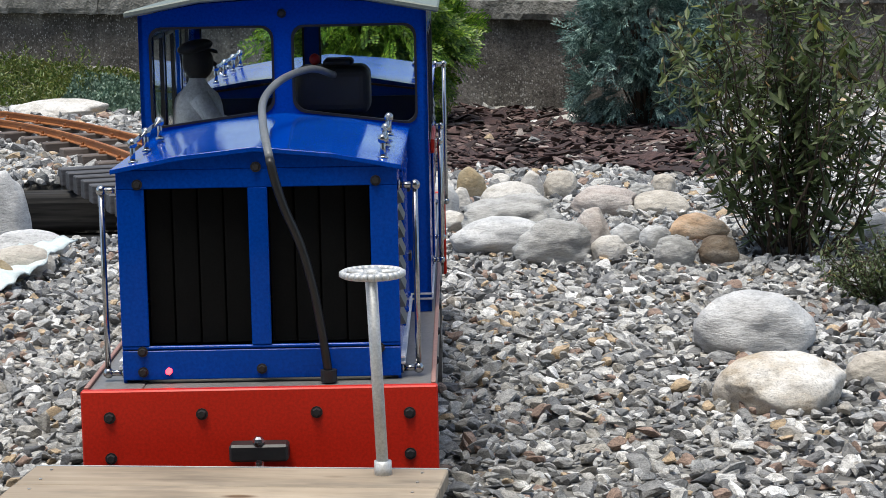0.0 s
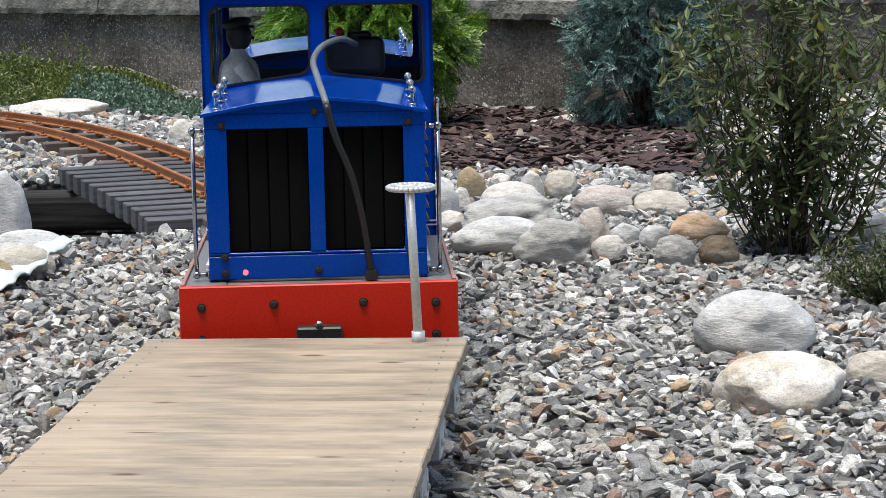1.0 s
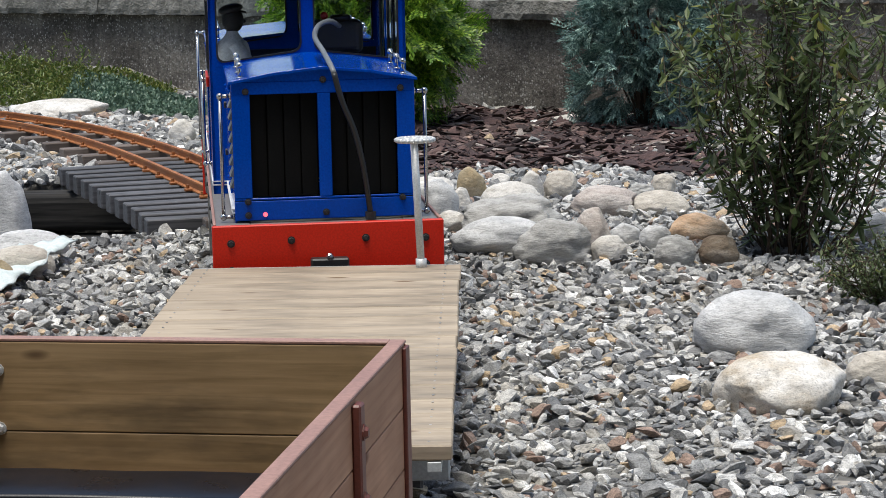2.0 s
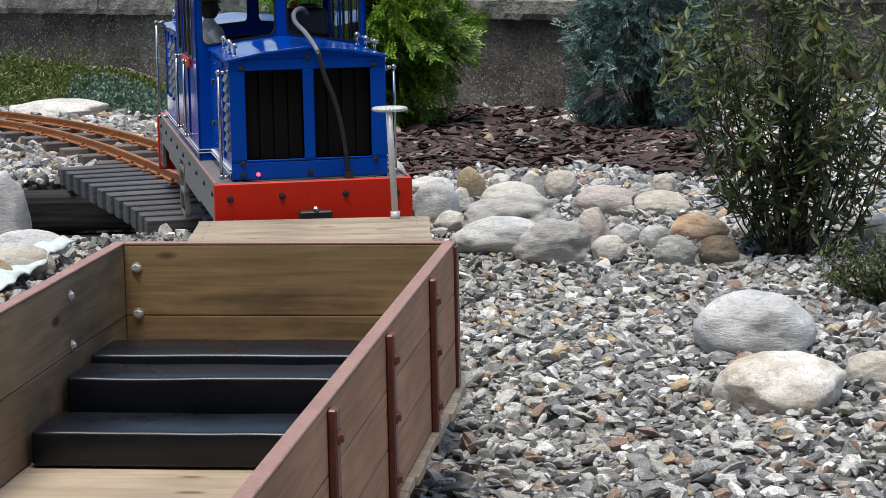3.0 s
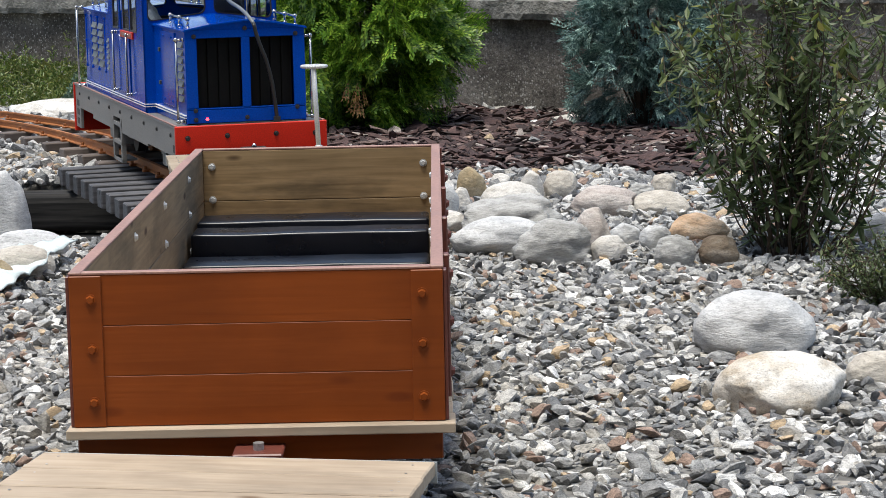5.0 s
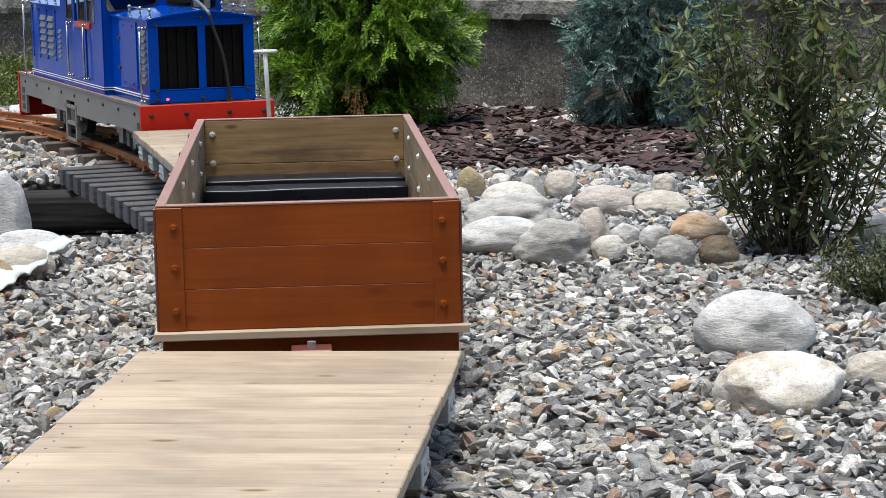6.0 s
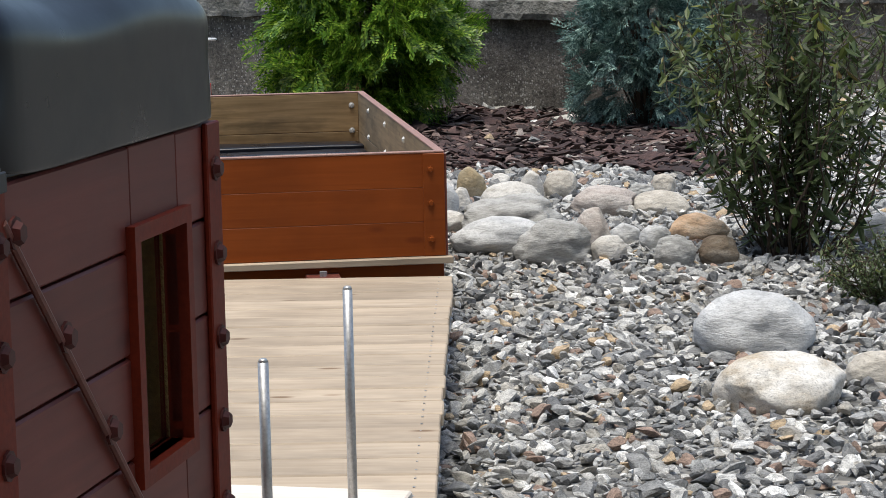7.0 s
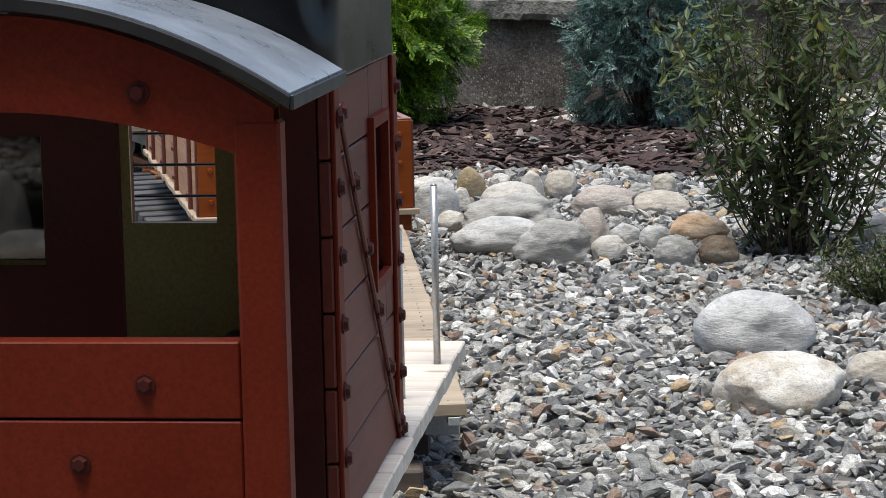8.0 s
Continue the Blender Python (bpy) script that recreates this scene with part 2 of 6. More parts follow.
def rock_mat(name, c1, c2, c3, band=2.5):
    """Weathered stone: broad patches, tilted fine layers, dark specks and pits."""
    m, nt, b = nodes_of(name)
    tc = nt.nodes.new("ShaderNodeTexCoord")
    mp = nt.nodes.new("ShaderNodeMapping")
    mp.inputs["Rotation"].default_value = (0.35, 0.25, 0.4)
    mp.inputs["Scale"].default_value = (1, 1.2, band)
    nt.links.new(tc.outputs["Object"], mp.inputs[0])
    n1, n2, n3 = (nt.nodes.new("ShaderNodeTexNoise") for _ in range(3))
    for n, sc, de in ((n1, 10, 9), (n2, 60, 6), (n3, 260, 3)):
        n.inputs["Scale"].default_value, n.inputs["Detail"].default_value, n.inputs["Roughness"].default_value = sc, de, 0.68
        nt.links.new(mp.outputs[0], n.inputs["Vector"])
    r = ramp_node(nt, [(0.34, c1), (0.5, c2), (0.64, c3)])
    nt.links.new(n1.outputs[0], r.inputs[0])
    r2 = ramp_node(nt, [(0.34, (0.74, 0.74, 0.74)), (0.5, (0.98, 0.98, 0.98)), (0.7, (1.1, 1.1, 1.1))])
    nt.links.new(n2.outputs[0], r2.inputs[0])
    r3 = ramp_node(nt, [(0.32, (0.55, 0.55, 0.55)), (0.48, (1, 1, 1))])
    nt.links.new(n3.outputs[0], r3.inputs[0])
    col = mixed(nt, mixed(nt, r.outputs[0], r2.outputs[0], 1.0, "MULTIPLY"), r3.outputs[0], 1.0, "MULTIPLY")
    nt.links.new(col, b.inputs["Base Color"])
    b.inputs["Roughness"].default_value = 0.92
    bumped(nt, b, n2.outputs[0], 0.6, 0.005)
    return m


ROCK_GREY = rock_mat("grey_gneiss", (0.42, 0.425, 0.425), (0.53, 0.53, 0.53), (0.62, 0.62, 0.61), 4)
ROCK_PALE = rock_mat("pale_limestone", (0.45, 0.42, 0.37), (0.58, 0.555, 0.515), (0.67, 0.65, 0.62))
ROCK_STAINED = rock_mat("whitish_stone_with_tan_stains", (0.46, 0.38, 0.28), (0.64, 0.60, 0.54), (0.76, 0.74, 0.71), 1.6)
ROCK_PINK = rock_mat("pinkish_grey_stone", (0.40, 0.345, 0.31), (0.48, 0.43, 0.395), (0.56, 0.525, 0.49), 3)
ROCK_TAN = rock_mat("tan_sandstone", (0.40, 0.36, 0.31), (0.50, 0.46, 0.40), (0.58, 0.54, 0.48))
ROCK_OCHRE = rock_mat("ochre_stone", (0.28, 0.21, 0.12), (0.36, 0.29, 0.18), (0.44, 0.37, 0.27))
ROCK_ORANGE = rock_mat("orange_stone", (0.52, 0.33, 0.19), (0.63, 0.44, 0.29), (0.68, 0.56, 0.43))
ROCK_BROWN = rock_mat("dark_brown_stone", (0.13, 0.09, 0.06), (0.20, 0.155, 0.11), (0.33, 0.29, 0.24))
ROCK_DARK = rock_mat("dark_schist", (0.27, 0.265, 0.25), (0.38, 0.375, 0.36), (0.49, 0.485, 0.465), 5)
THUJA = leaf_mat("thuja_green", (0.035, 0.095, 0.008), (0.125, 0.27, 0.02), (0.36, 0.50, 0.06), 0.35)
THUJA_BROWN = leaf_mat("dead_thuja_spray", (0.22, 0.11, 0.03), (0.32, 0.18, 0.06), (0.4, 0.25, 0.09), 0.2)
JUNIPER = leaf_mat("juniper_blue", (0.04, 0.09, 0.08), (0.12, 0.215, 0.19), (0.30, 0.42, 0.37), 0.15, 0.6)
WILLOW = leaf_mat("shrub_leaves", (0.05, 0.078, 0.026), (0.10, 0.138, 0.048), (0.165, 0.205, 0.088), 0.38)
YOUNG = leaf_mat("young_shrub_tips", (0.10, 0.13, 0.03), (0.17, 0.20, 0.04), (0.22, 0.13, 0.06), 0.35)
GRASS = leaf_mat("weed_leaves", (0.05, 0.092, 0.014), (0.115, 0.165, 0.03), (0.22, 0.225, 0.065), 0.25)
CREEPER = leaf_mat("grey_green_creeper", (0.06, 0.115, 0.08), (0.12, 0.19, 0.13), (0.20, 0.28, 0.20), 0.15)
STEM = surface("brown_stem", (0.045, 0.03, 0.02), (0.10, 0.07, 0.045), 0.8, 0, 30, 200, 0.3)


def wall_mat():
    """Weathered concrete: pebbles showing in brown-grey mortar, dark damp blotches."""
    m, nt, b = nodes_of("old_rough_concrete")
    n1, n2, n3 = noise_node(nt, 1.7, 8, 0.7), noise_node(nt, 60, 5, 0.75), noise_node(nt, 6, 7, 0.72, (1, 1, 0.75))
    r = ramp_node(nt, [(0.36, (0.085, 0.076, 0.066)), (0.5, (0.15, 0.136, 0.12)), (0.66, (0.24, 0.222, 0.20))])
    nt.links.new(n1.outputs[0], r.inputs[0])
    r2 = ramp_node(nt, [(0.34, (0.4, 0.4, 0.4)), (0.5, (0.9, 0.9, 0.9)), (0.68, (1.45, 1.43, 1.4))])
    nt.links.new(n2.outputs[0], r2.inputs[0])
    r3 = ramp_node(nt, [(0.36, (0.5, 0.5, 0.49)), (0.6, (1.15, 1.14, 1.12))])
    nt.links.new(n3.outputs[0], r3.inputs[0])
    col = mixed(nt, mixed(nt, r.outputs[0], r2.outputs[0], 1.0, "MULTIPLY"), r3.outputs[0], 1.0, "MULTIPLY")
    tc = nt.nodes.new("ShaderNodeTexCoord")
    v = nt.nodes.new("ShaderNodeTexVoronoi")
    v.inputs["Scale"].default_value = 85
    nt.links.new(tc.outputs["Object"], v.inputs["Vector"])
    sep = nt.nodes.new("ShaderNodeSeparateColor")
    nt.links.new(v.outputs["Color"], sep.inputs[0])
    pale = ramp_node(nt, [(0.52, (0, 0, 0)), (0.62, (1, 1, 1))])
    nt.links.new(sep.outputs[0], pale.inputs[0])
    spot = ramp_node(nt, [(0.3, (1, 1, 1)), (0.42, (0, 0, 0))])
    nt.links.new(v.outputs["Distance"], spot.inputs[0])
    bare = ramp_node(nt, [(0.40, (0.15, 0.15, 0.15)), (0.54, (0.95, 0.95, 0.95))])
    nt.links.new(noise_node(nt, 3.4, 5, 0.65).outputs[0], bare.inputs[0])
    show = mixed(nt, mixed(nt, pale.outputs[0], spot.outputs[0], 1.0, "MULTIPLY"), bare.outputs[0], 1.0, "MULTIPLY")
    nt.links.new(mixed(nt, col, (0.40, 0.385, 0.36), show), b.inputs["Base Color"])
    b.inputs["Roughness"].default_value = 0.95
    bumped(nt, b, n2.outputs[0], 0.9, 0.012)
    return m


WALL = wall_mat()
COPING = surface("mossy_coping", (0.085, 0.085, 0.072), (0.30, 0.29, 0.265), 0.95, 0, 14, 70, 0.9, 0.014)


# ---- mesh helpers ----
def mesh_of(name, bm, material, smooth=False):
    me = bpy.data.meshes.new(name)
    bm.to_mesh(me)
    bm.free()
    for m in material if isinstance(material, list) else [material]:
        me.materials.append(m)
    if smooth:
        me.polygons.foreach_set("use_smooth", [True] * len(me.polygons))
    return me


def part(name, bm, material, parent, label="", smooth=False):
    ob = new(name, mesh_of(name, bm, material, smooth))
    ob.parent = parent
    return tagged(ob, label)


def thing(name, label, category, group="", kind="", at=None):
    ob = new(name)
    ob.empty_display_size = 0.05
    if at is not None:
        ob.matrix_basis = at
    return tagged(ob, label, category, group, kind)


def add_box(bm, x0, x1, y0, y1, z0, z1, m=None):
    vs = [bm.verts.new((x, y, z)) for z in (z0, z1) for y in (y0, y1) for x in (x0, x1)]
    for f in ((0, 2, 3, 1), (4, 5, 7, 6), (0, 1, 5, 4), (2, 6, 7, 3), (0, 4, 6, 2), (1, 3, 7, 5)):
        bm.faces.new([vs[i] for i in f])
    if m is not None:
        bmesh.ops.transform(bm, matrix=m, verts=vs)
    return bm


def box(x0, x1, y0, y1, z0, z1, bev=0.0, seg=1):
    bm = add_box(bmesh.new(), x0, x1, y0, y1, z0, z1)
    if bev:
        bmesh.ops.bevel(bm, geom=bm.edges[:], offset=bev, segments=seg, affect="EDGES", profile=0.5)
    return bm


def add_rod(bm, a, b, r, n=10, r2=None):
    a, b = Vector(a), Vector(b)
    m = Matrix.Translation((a + b) / 2) @ (b - a).to_track_quat("Z", "Y").to_matrix().to_4x4()
    bmesh.ops.create_cone(bm, cap_ends=True, segments=n, radius1=r, radius2=r if r2 is None else r2, depth=(b - a).length, matrix=m)
    return bm


def rod(a, b, r, n=10, r2=None):
    return add_rod(bmesh.new(), a, b, r, n, r2)


def add_ball(bm, c, r, seg=10):
    bmesh.ops.create_uvsphere(bm, u_segments=seg, v_segments=max(5, seg // 2 + 1), radius=r, matrix=Matrix.Translation(c))
    return bm


def add_tube(bm, pts, radii, n=8):
    """A round tube through the points."""
    pts = [Vector(p) for p in pts]
    rings = []
    up = Vector((0.3, 0.2, 1)).normalized()
    for i, p in enumerate(pts):
        d = (pts[min(i + 1, len(pts) - 1)] - pts[max(i - 1, 0)]).normalized()
        s = d.cross(up)
        s = s.normalized() if s.length > 1e-4 else d.orthogonal().normalized()
        u = s.cross(d)
        r = radii[i] if isinstance(radii, list) else radii
        rings.append([bm.verts.new(p + (s * math.cos(k * math.tau / n) + u * math.sin(k * math.tau / n)) * r) for k in range(n)])
    for a, b in zip(rings, rings[1:]):
        for k in range(n):
            bm.faces.new((a[k], a[(k + 1) % n], b[(k + 1) % n], b[k]))
    bm.faces.new(rings[0][::-1])
    bm.faces.new(rings[-1])
    return bm


def curve_pts(ctrl, n=6):
    """Smooth points through the control points."""
    c = [Vector(p) for p in ctrl]
    c = [c[0] * 2 - c[1]] + c + [c[-1] * 2 - c[-2]]
    out = []
    for i in range(1, len(c) - 2):
        for k in range(n):
            t = k / n
            a, b, d, e = c[i - 1], c[i], c[i + 1], c[i + 2]
            out.append(0.5 * ((2 * b) + (d - a) * t + (2 * a - 5 * b + 4 * d - e) * t * t + (3 * b - a - 3 * d + e) * t ** 3))
    return out + [c[-2]]


def add_prism(bm, outline, y0, y1):
    """Solid with the (x, z) outline, counter-clockwise, from y0 to y1."""
    a = [bm.verts.new((x, y0, z)) for x, z in outline]
    b = [bm.verts.new((x, y1, z)) for x, z in outline]
    n = len(outline)
    bm.faces.new(a)
    bm.faces.new(b[::-1])
    for i in range(n):
        bm.faces.new((a[i], b[i], b[(i + 1) % n], a[(i + 1) % n]))
    bmesh.ops.recalc_face_normals(bm, faces=bm.faces[:])
    return bm


def ring_plate(outer, inner, y0, y1):
    """Plate between two (x, z) outlines with as many points each, from y0 to y1."""
    bm = bmesh.new()
    n = len(outer)
    v = [[bm.verts.new((x, y, z)) for x, z in o] for o in (outer, inner) for y in (y0, y1)]
    for i in range(n):
        j = (i + 1) % n
        for p, q in ((0, 2), (3, 1), (1, 0), (2, 3)):
            bm.faces.new((v[p][i], v[p][j], v[q][j], v[q][i]))
    bmesh.ops.recalc_face_normals(bm, faces=bm.faces[:])
    return bm


def round_rect(x0, x1, z0, z1, r, k=4):
    out = []
    for cx, cz, a0 in ((x1 - r, z0 + r, -90), (x1 - r, z1 - r, 0), (x0 + r, z1 - r, 90), (x0 + r, z0 + r, 180)):
        for i in range(k + 1):
            a = radians(a0 + 90 * i / k)
            out.append((cx + r * math.cos(a), cz + r * math.sin(a)))
    return out


def bolt(parent, p, r=0.006, axis="y", sign=-1, mat=None, name="bolt"):
    """A domed hexagon bolt head that stands proud of a face."""
    key = (round(r, 4), axis, sign, (mat or BLACK).name)
    if key not in BOLTS:
        bm = bmesh.new()
        d = Vector({"y": (0, sign, 0), "x": (sign, 0, 0), "z": (0, 0, sign)}[axis])
        add_rod(bm, (0, 0, 0), d * r * 0.25, r * 1.25, 10)
        add_rod(bm, d * r * 0.25, d * r * 0.8, r, 6, r * 0.72)
        BOLTS[key] = mesh_of("bolt", bm, mat or BLACK)
    ob = new(name, BOLTS[key])
    ob.parent = parent
    ob.location = p
    return ob


BOLTS = {}


# ---- the garden ----
TRACK = [(-3.0, -6.0), (-1.75, -2.6), (-1.02, -0.5), (-0.50, 1.2), (-0.30, 2.4), (-0.225, 3.6), (-0.215, 4.6), (-0.31, 5.4), (-0.49, 6.35), (-0.79, 7.25), (-1.1, 8.08), (-1.42, 8.78), (-1.72, 9.27), (-2.1, 9.72), (-2.9, 10.3), (-4.2, 10.8)]
TRACK_PTS = curve_pts([(x, y, 0) for x, y in TRACK], 14)


def gully(x, y):
    """Depth of the little gully under the bridge, across the track."""
    u = (x + 0.93) * 0.94 + (y - 6.72) * 0.34
    v = -(x + 0.93) * 0.34 + (y - 6.72) * 0.94
    if u < -0.62 or u > 0.75 or v < -0.58 or v > 0.93:
        return 0.0
    return 0.38 * min(1, (v + 0.58) / 0.05, (0.93 - v) / 0.03) * min(1, (0.75 - u) / 0.05, (u + 0.62) / 0.04)


def height(x, y):
    h = 0.012 * noise.noise(Vector((x * 1.3, y * 1.3, 0))) - 0.012
    if y > 7.3 and x > -0.7:
        h += 0.02 * min(1, (y - 7.3) / 0.8)
    bank = 1 - abs(y - (13.75 - (x + 5.2) * 0.753)) / 0.75
    if bank > 0 and x < -1.0:
        h += 0.17 * bank * min(1, (-1.0 - x) / 0.5)
    return h - gully(x, y)


def make_ground():
    def axis(lo, hi, step, far):
        mid = list(np.arange(lo, hi + 1e-6, step))
        return [lo - d for d in far[::-1]] + mid + [hi + d for d in far]
    xs, ys = axis(-3.2, 3.2, 0.08, [0.6, 2, 6, 30, 200]), axis(-2, 13, 0.08, [0.6, 2, 6, 30, 300])
    verts = [(x, y, height(x, y)) for y in ys for x in xs]
    n = len(xs)
    faces = [(j * n + i, j * n + i + 1, (j + 1) * n + i + 1, (j + 1) * n + i) for j in range(len(ys) - 1) for i in range(n - 1)]
    me = bpy.data.meshes.new("ground")
    me.from_pydata(verts, [], faces)
    me.materials.append(EARTH)
    tagged(new("ground", me), "grey grit and earth under the garden gravel", "ground", kind="structure")


make_ground()


def wall_run(name, a, b, top, lip, label):
    """A concrete wall from a to b with a coping stone that stands out."""
    a, b = Vector((*a, 0)), Vector((*b, 0))
    L = (b - a).length
    m = Matrix.Translation(a) @ Matrix.Rotation(math.atan2((b - a).y, (b - a).x), 4, "Z")
    ob = thing(name, label, "wall", kind="structure", at=m)
    bm = bmesh.new()
    nx, nz = int(L / 0.06), 8
    grid = [[bm.verts.new((L * i / nx, 0.012 * noise.noise(Vector((L * i / nx * 5, j * 0.4, 3))), -0.3 + (top + 0.3) * j / nz)) for i in range(nx + 1)] for j in range(nz + 1)]
    for j in range(nz):
        for i in range(nx):
            bm.faces.new((grid[j][i], grid[j][i + 1], grid[j + 1][i + 1], grid[j + 1][i]))
    add_box(bm, 0, L, 0.02, 0.22, -0.3, top)
    part("wall_face", bm, WALL, ob)
    k = 0
    x = 0.0
    while x < L:
        w = min(random.uniform(0.95, 1.25), L - x)
        c = bmesh.new()
        n = max(3, int(w / 0.03))
        prof = [(-0.045, top + 0.004), (-0.05, top + 0.03), (-0.046, top + lip), (-0.02, top + lip + 0.012), (0.26, top + lip + 0.02), (0.26, top + 0.004)]
        rows = []
        for i in range(n + 1):
            xx = x + 0.004 + (w - 0.008) * i / n
            rows.append([c.verts.new((xx, y + 0.012 * noise.noise(Vector((xx * 16, y * 30, z * 20))), z + 0.008 * noise.noise(Vector((xx * 22, y * 20, z * 9 + 7))))) for y, z in prof])
        for p, q in zip(rows, rows[1:]):
            for s in range(len(prof)):
                t = (s + 1) % len(prof)
                c.faces.new((p[s], q[s], q[t], p[t]))
        c.faces.new(rows[0]), c.faces.new(rows[-1][::-1])
        bmesh.ops.recalc_face_normals(c, faces=c.faces[:])
        part("coping_stone", c, COPING, ob)
        x += w
    return ob


wall_run("wall_back", (-5.2, 13.75), (0.95, 9.12), 0.405, 0.085, "old rough grey concrete wall with a mossy coping")
wall_run("wall_side", (0.95, 10.75), (5.5, 9.9), 0.405, 0.06, "grey concrete garden wall behind the shrub")
wall_run("wall_return", (0.96, 9.2), (0.97, 10.8), 0.405, 0.07, "short concrete return between the garden walls")


def unseen_light_block():
    """Plain unseen wall added behind the camera; blocks sky light from camera-facing sides."""
    o = new("unseen_light_block", mesh_of("unseen_light_block", box(-12, 12, -6.9, -6.5, -0.2, 13, 0.01), BLOCK_GREY))
    tagged(o, "plain grey wall added out of view to block sky light", "wall", kind="structure")


BLOCK_GREY = surface("light_block_grey", (0.12, 0.117, 0.113), (0.17, 0.166, 0.16), 0.9, 0, 2, 60, 0.4, 0.004)
unseen_light_block()


# ---- stones ----
def stone_shapes(count, sub, cuts, seed):
    """Angular pebble shapes: balls cut flat by several planes."""
    rng = np.random.default_rng(seed)
    out = []
    for _ in range(count):
        bm = bmesh.new()
        bmesh.ops.create_icosphere(bm, subdivisions=sub, radius=1)
        v = np.array([p.co[:] for p in bm.verts])
        f = np.array([[q.index for q in p.verts] for p in bm.faces])
        bm.free()
        for _ in range(cuts):
            d = rng.normal(size=3)
            d /= np.linalg.norm(d)
            h = rng.uniform(0.28, 0.72)
            s = v @ d
            v = np.where((s > h)[:, None], v - (s - h)[:, None] * d, v)
        v *= 1 + rng.normal(size=(len(v), 1)) * 0.035
        out.append((v, f))
    return out


def scatter(name, shapes, places, material, label, category, smooth=False):
    """All the pieces of a heap as one mesh. places: x, y, z, three half sizes, tilt."""
    rng = np.random.default_rng(len(places))
    V, F, base = [], [], 0
    for x, y, z, a, b, c, tilt in places:
        v, f = shapes[rng.integers(len(shapes))]
        R = np.array((Matrix.Rotation(rng.uniform(0, 6.283), 3, "Z") @ Matrix.Rotation(rng.normal() * tilt, 3, "X") @ Matrix.Rotation(rng.normal() * tilt, 3, "Y")))
        V.append((v * (a, b, c)) @ R.T + (x, y, z))
        F.append(f + base)
        base += len(v)
    V, F = np.concatenate(V), np.concatenate(F)
    me = bpy.data.meshes.new(name)
    me.vertices.add(len(V))
    me.vertices.foreach_set("co", V.ravel())
    k = F.shape[1]
    me.loops.add(F.size)
    me.loops.foreach_set("vertex_index", F.ravel())
    me.polygons.add(len(F))
    me.polygons.foreach_set("loop_start", np.arange(0, F.size, k))
    me.polygons.foreach_set("use_smooth", np.full(len(F), smooth))
    me.update(calc_edges=True)
    me.validate()
    me.materials.append(material)
    return tagged(new(name, me), label, category, kind="stuff")


def in_mulch(x, y):
    edge = 7.45 + 0.12 * math.sin(x * 5) + 0.06 * math.sin(x * 13 + 1) - 0.25 * max(0, x - 0.6)
    return y > edge and x > -0.62 + 0.08 * math.sin(y * 6) and y < 9.7 - 0.75 * (x - 0.1) and x < 0.98 + 0.1 * math.sin(y * 7)


def stone_places():
    """A bed of larger stones with a looser layer of all sizes on it."""
    rng = random.Random(4)
    near, far = [], []
    for y0, y1, step, low in ((2.5, 6.2, 0.030, True), (6.2, 11.6, 0.042, True), (2.5, 4.2, 0.0235, False), (4.2, 6.2, 0.0245, False), (6.2, 8.2, 0.030, False), (8.2, 11.6, 0.041, False)):
        y = y0
        while y < y1:
            half = 0.2 * y + 0.25
            x = -half
            while x < half:
                px, py = x + rng.gauss(0, step * 0.35), y + rng.gauss(0, step * 0.35)
                x += step
                if in_mulch(px, py) and rng.random() > 0.05:
                    continue
                if px < -1.2 and py > 12.98 - (px + 5.2) * 0.753 or py > 10.2 and px > -1 or abs(gully(px, py)) > 0.05:
                    continue
                s = step * (rng.uniform(0.62, 0.8) if low else rng.choice((0.36, 0.5, 0.6, 0.7, 0.82, 0.95, 1.15)) * rng.uniform(0.85, 1.15))
                z = height(px, py) + (rng.uniform(-0.008, 0.0) if low else rng.uniform(-0.002, 0.015))
                (near if y < 6.2 else far).append((px, py, z, s * 1.08, s * rng.uniform(0.5, 0.9), s * rng.uniform(0.36, 0.66), 0.42))
            y += step
    y = -1.5
    while y < 10.0:
        x = -3.0
        while x < 3.0:
            px, py = x + rng.gauss(0, 0.018), y + rng.gauss(0, 0.018)
            x += 0.05
            if y > 2.5 and abs(px) < 0.2 * y + 0.24 or in_mulch(px, py) or abs(gully(px, py)) > 0.05 or py > 13.3 - (px + 5.2) * 0.753 or rng.random() > min(3.1 - abs(px), py + 1.7) / 0.9:
                continue
            s = rng.choice((0.024, 0.03, 0.036, 0.042))
            far.append((px, py, height(px, py) + rng.uniform(-0.004, 0.004), s, s * rng.uniform(0.6, 0.95), s * rng.uniform(0.38, 0.7), 0.35))
        y += 0.05
    return near, far


NEAR, FAR = stone_places()
scatter("gravel", stone_shapes(40, 2, 9, 1), NEAR, GRAVEL, "loose angular grey and white garden gravel", "gravel")
scatter("gravel_beyond", stone_shapes(30, 1, 4, 2), FAR, GRAVEL, "loose grey and white gravel round the track", "gravel")


def bark_places():
    rng = random.Random(8)
    out = []
    for _ in range(9000):
        x, y = rng.uniform(-0.75, 1.7), rng.uniform(7.2, 9.8)
        if in_mulch(x, y):
            L = rng.choice((0.02, 0.03, 0.04, 0.055, 0.07))
            out.append((x, y, height(x, y) + rng.uniform(0.0, 0.03), L, L * rng.uniform(0.25, 0.5), min(0.008, L * rng.uniform(0.08, 0.2)), 0.24))
    return out


scatter("bark_mulch", stone_shapes(16, 1, 5, 3), bark_places(), BARK, "dark red-brown bark mulch chips", "mulch")

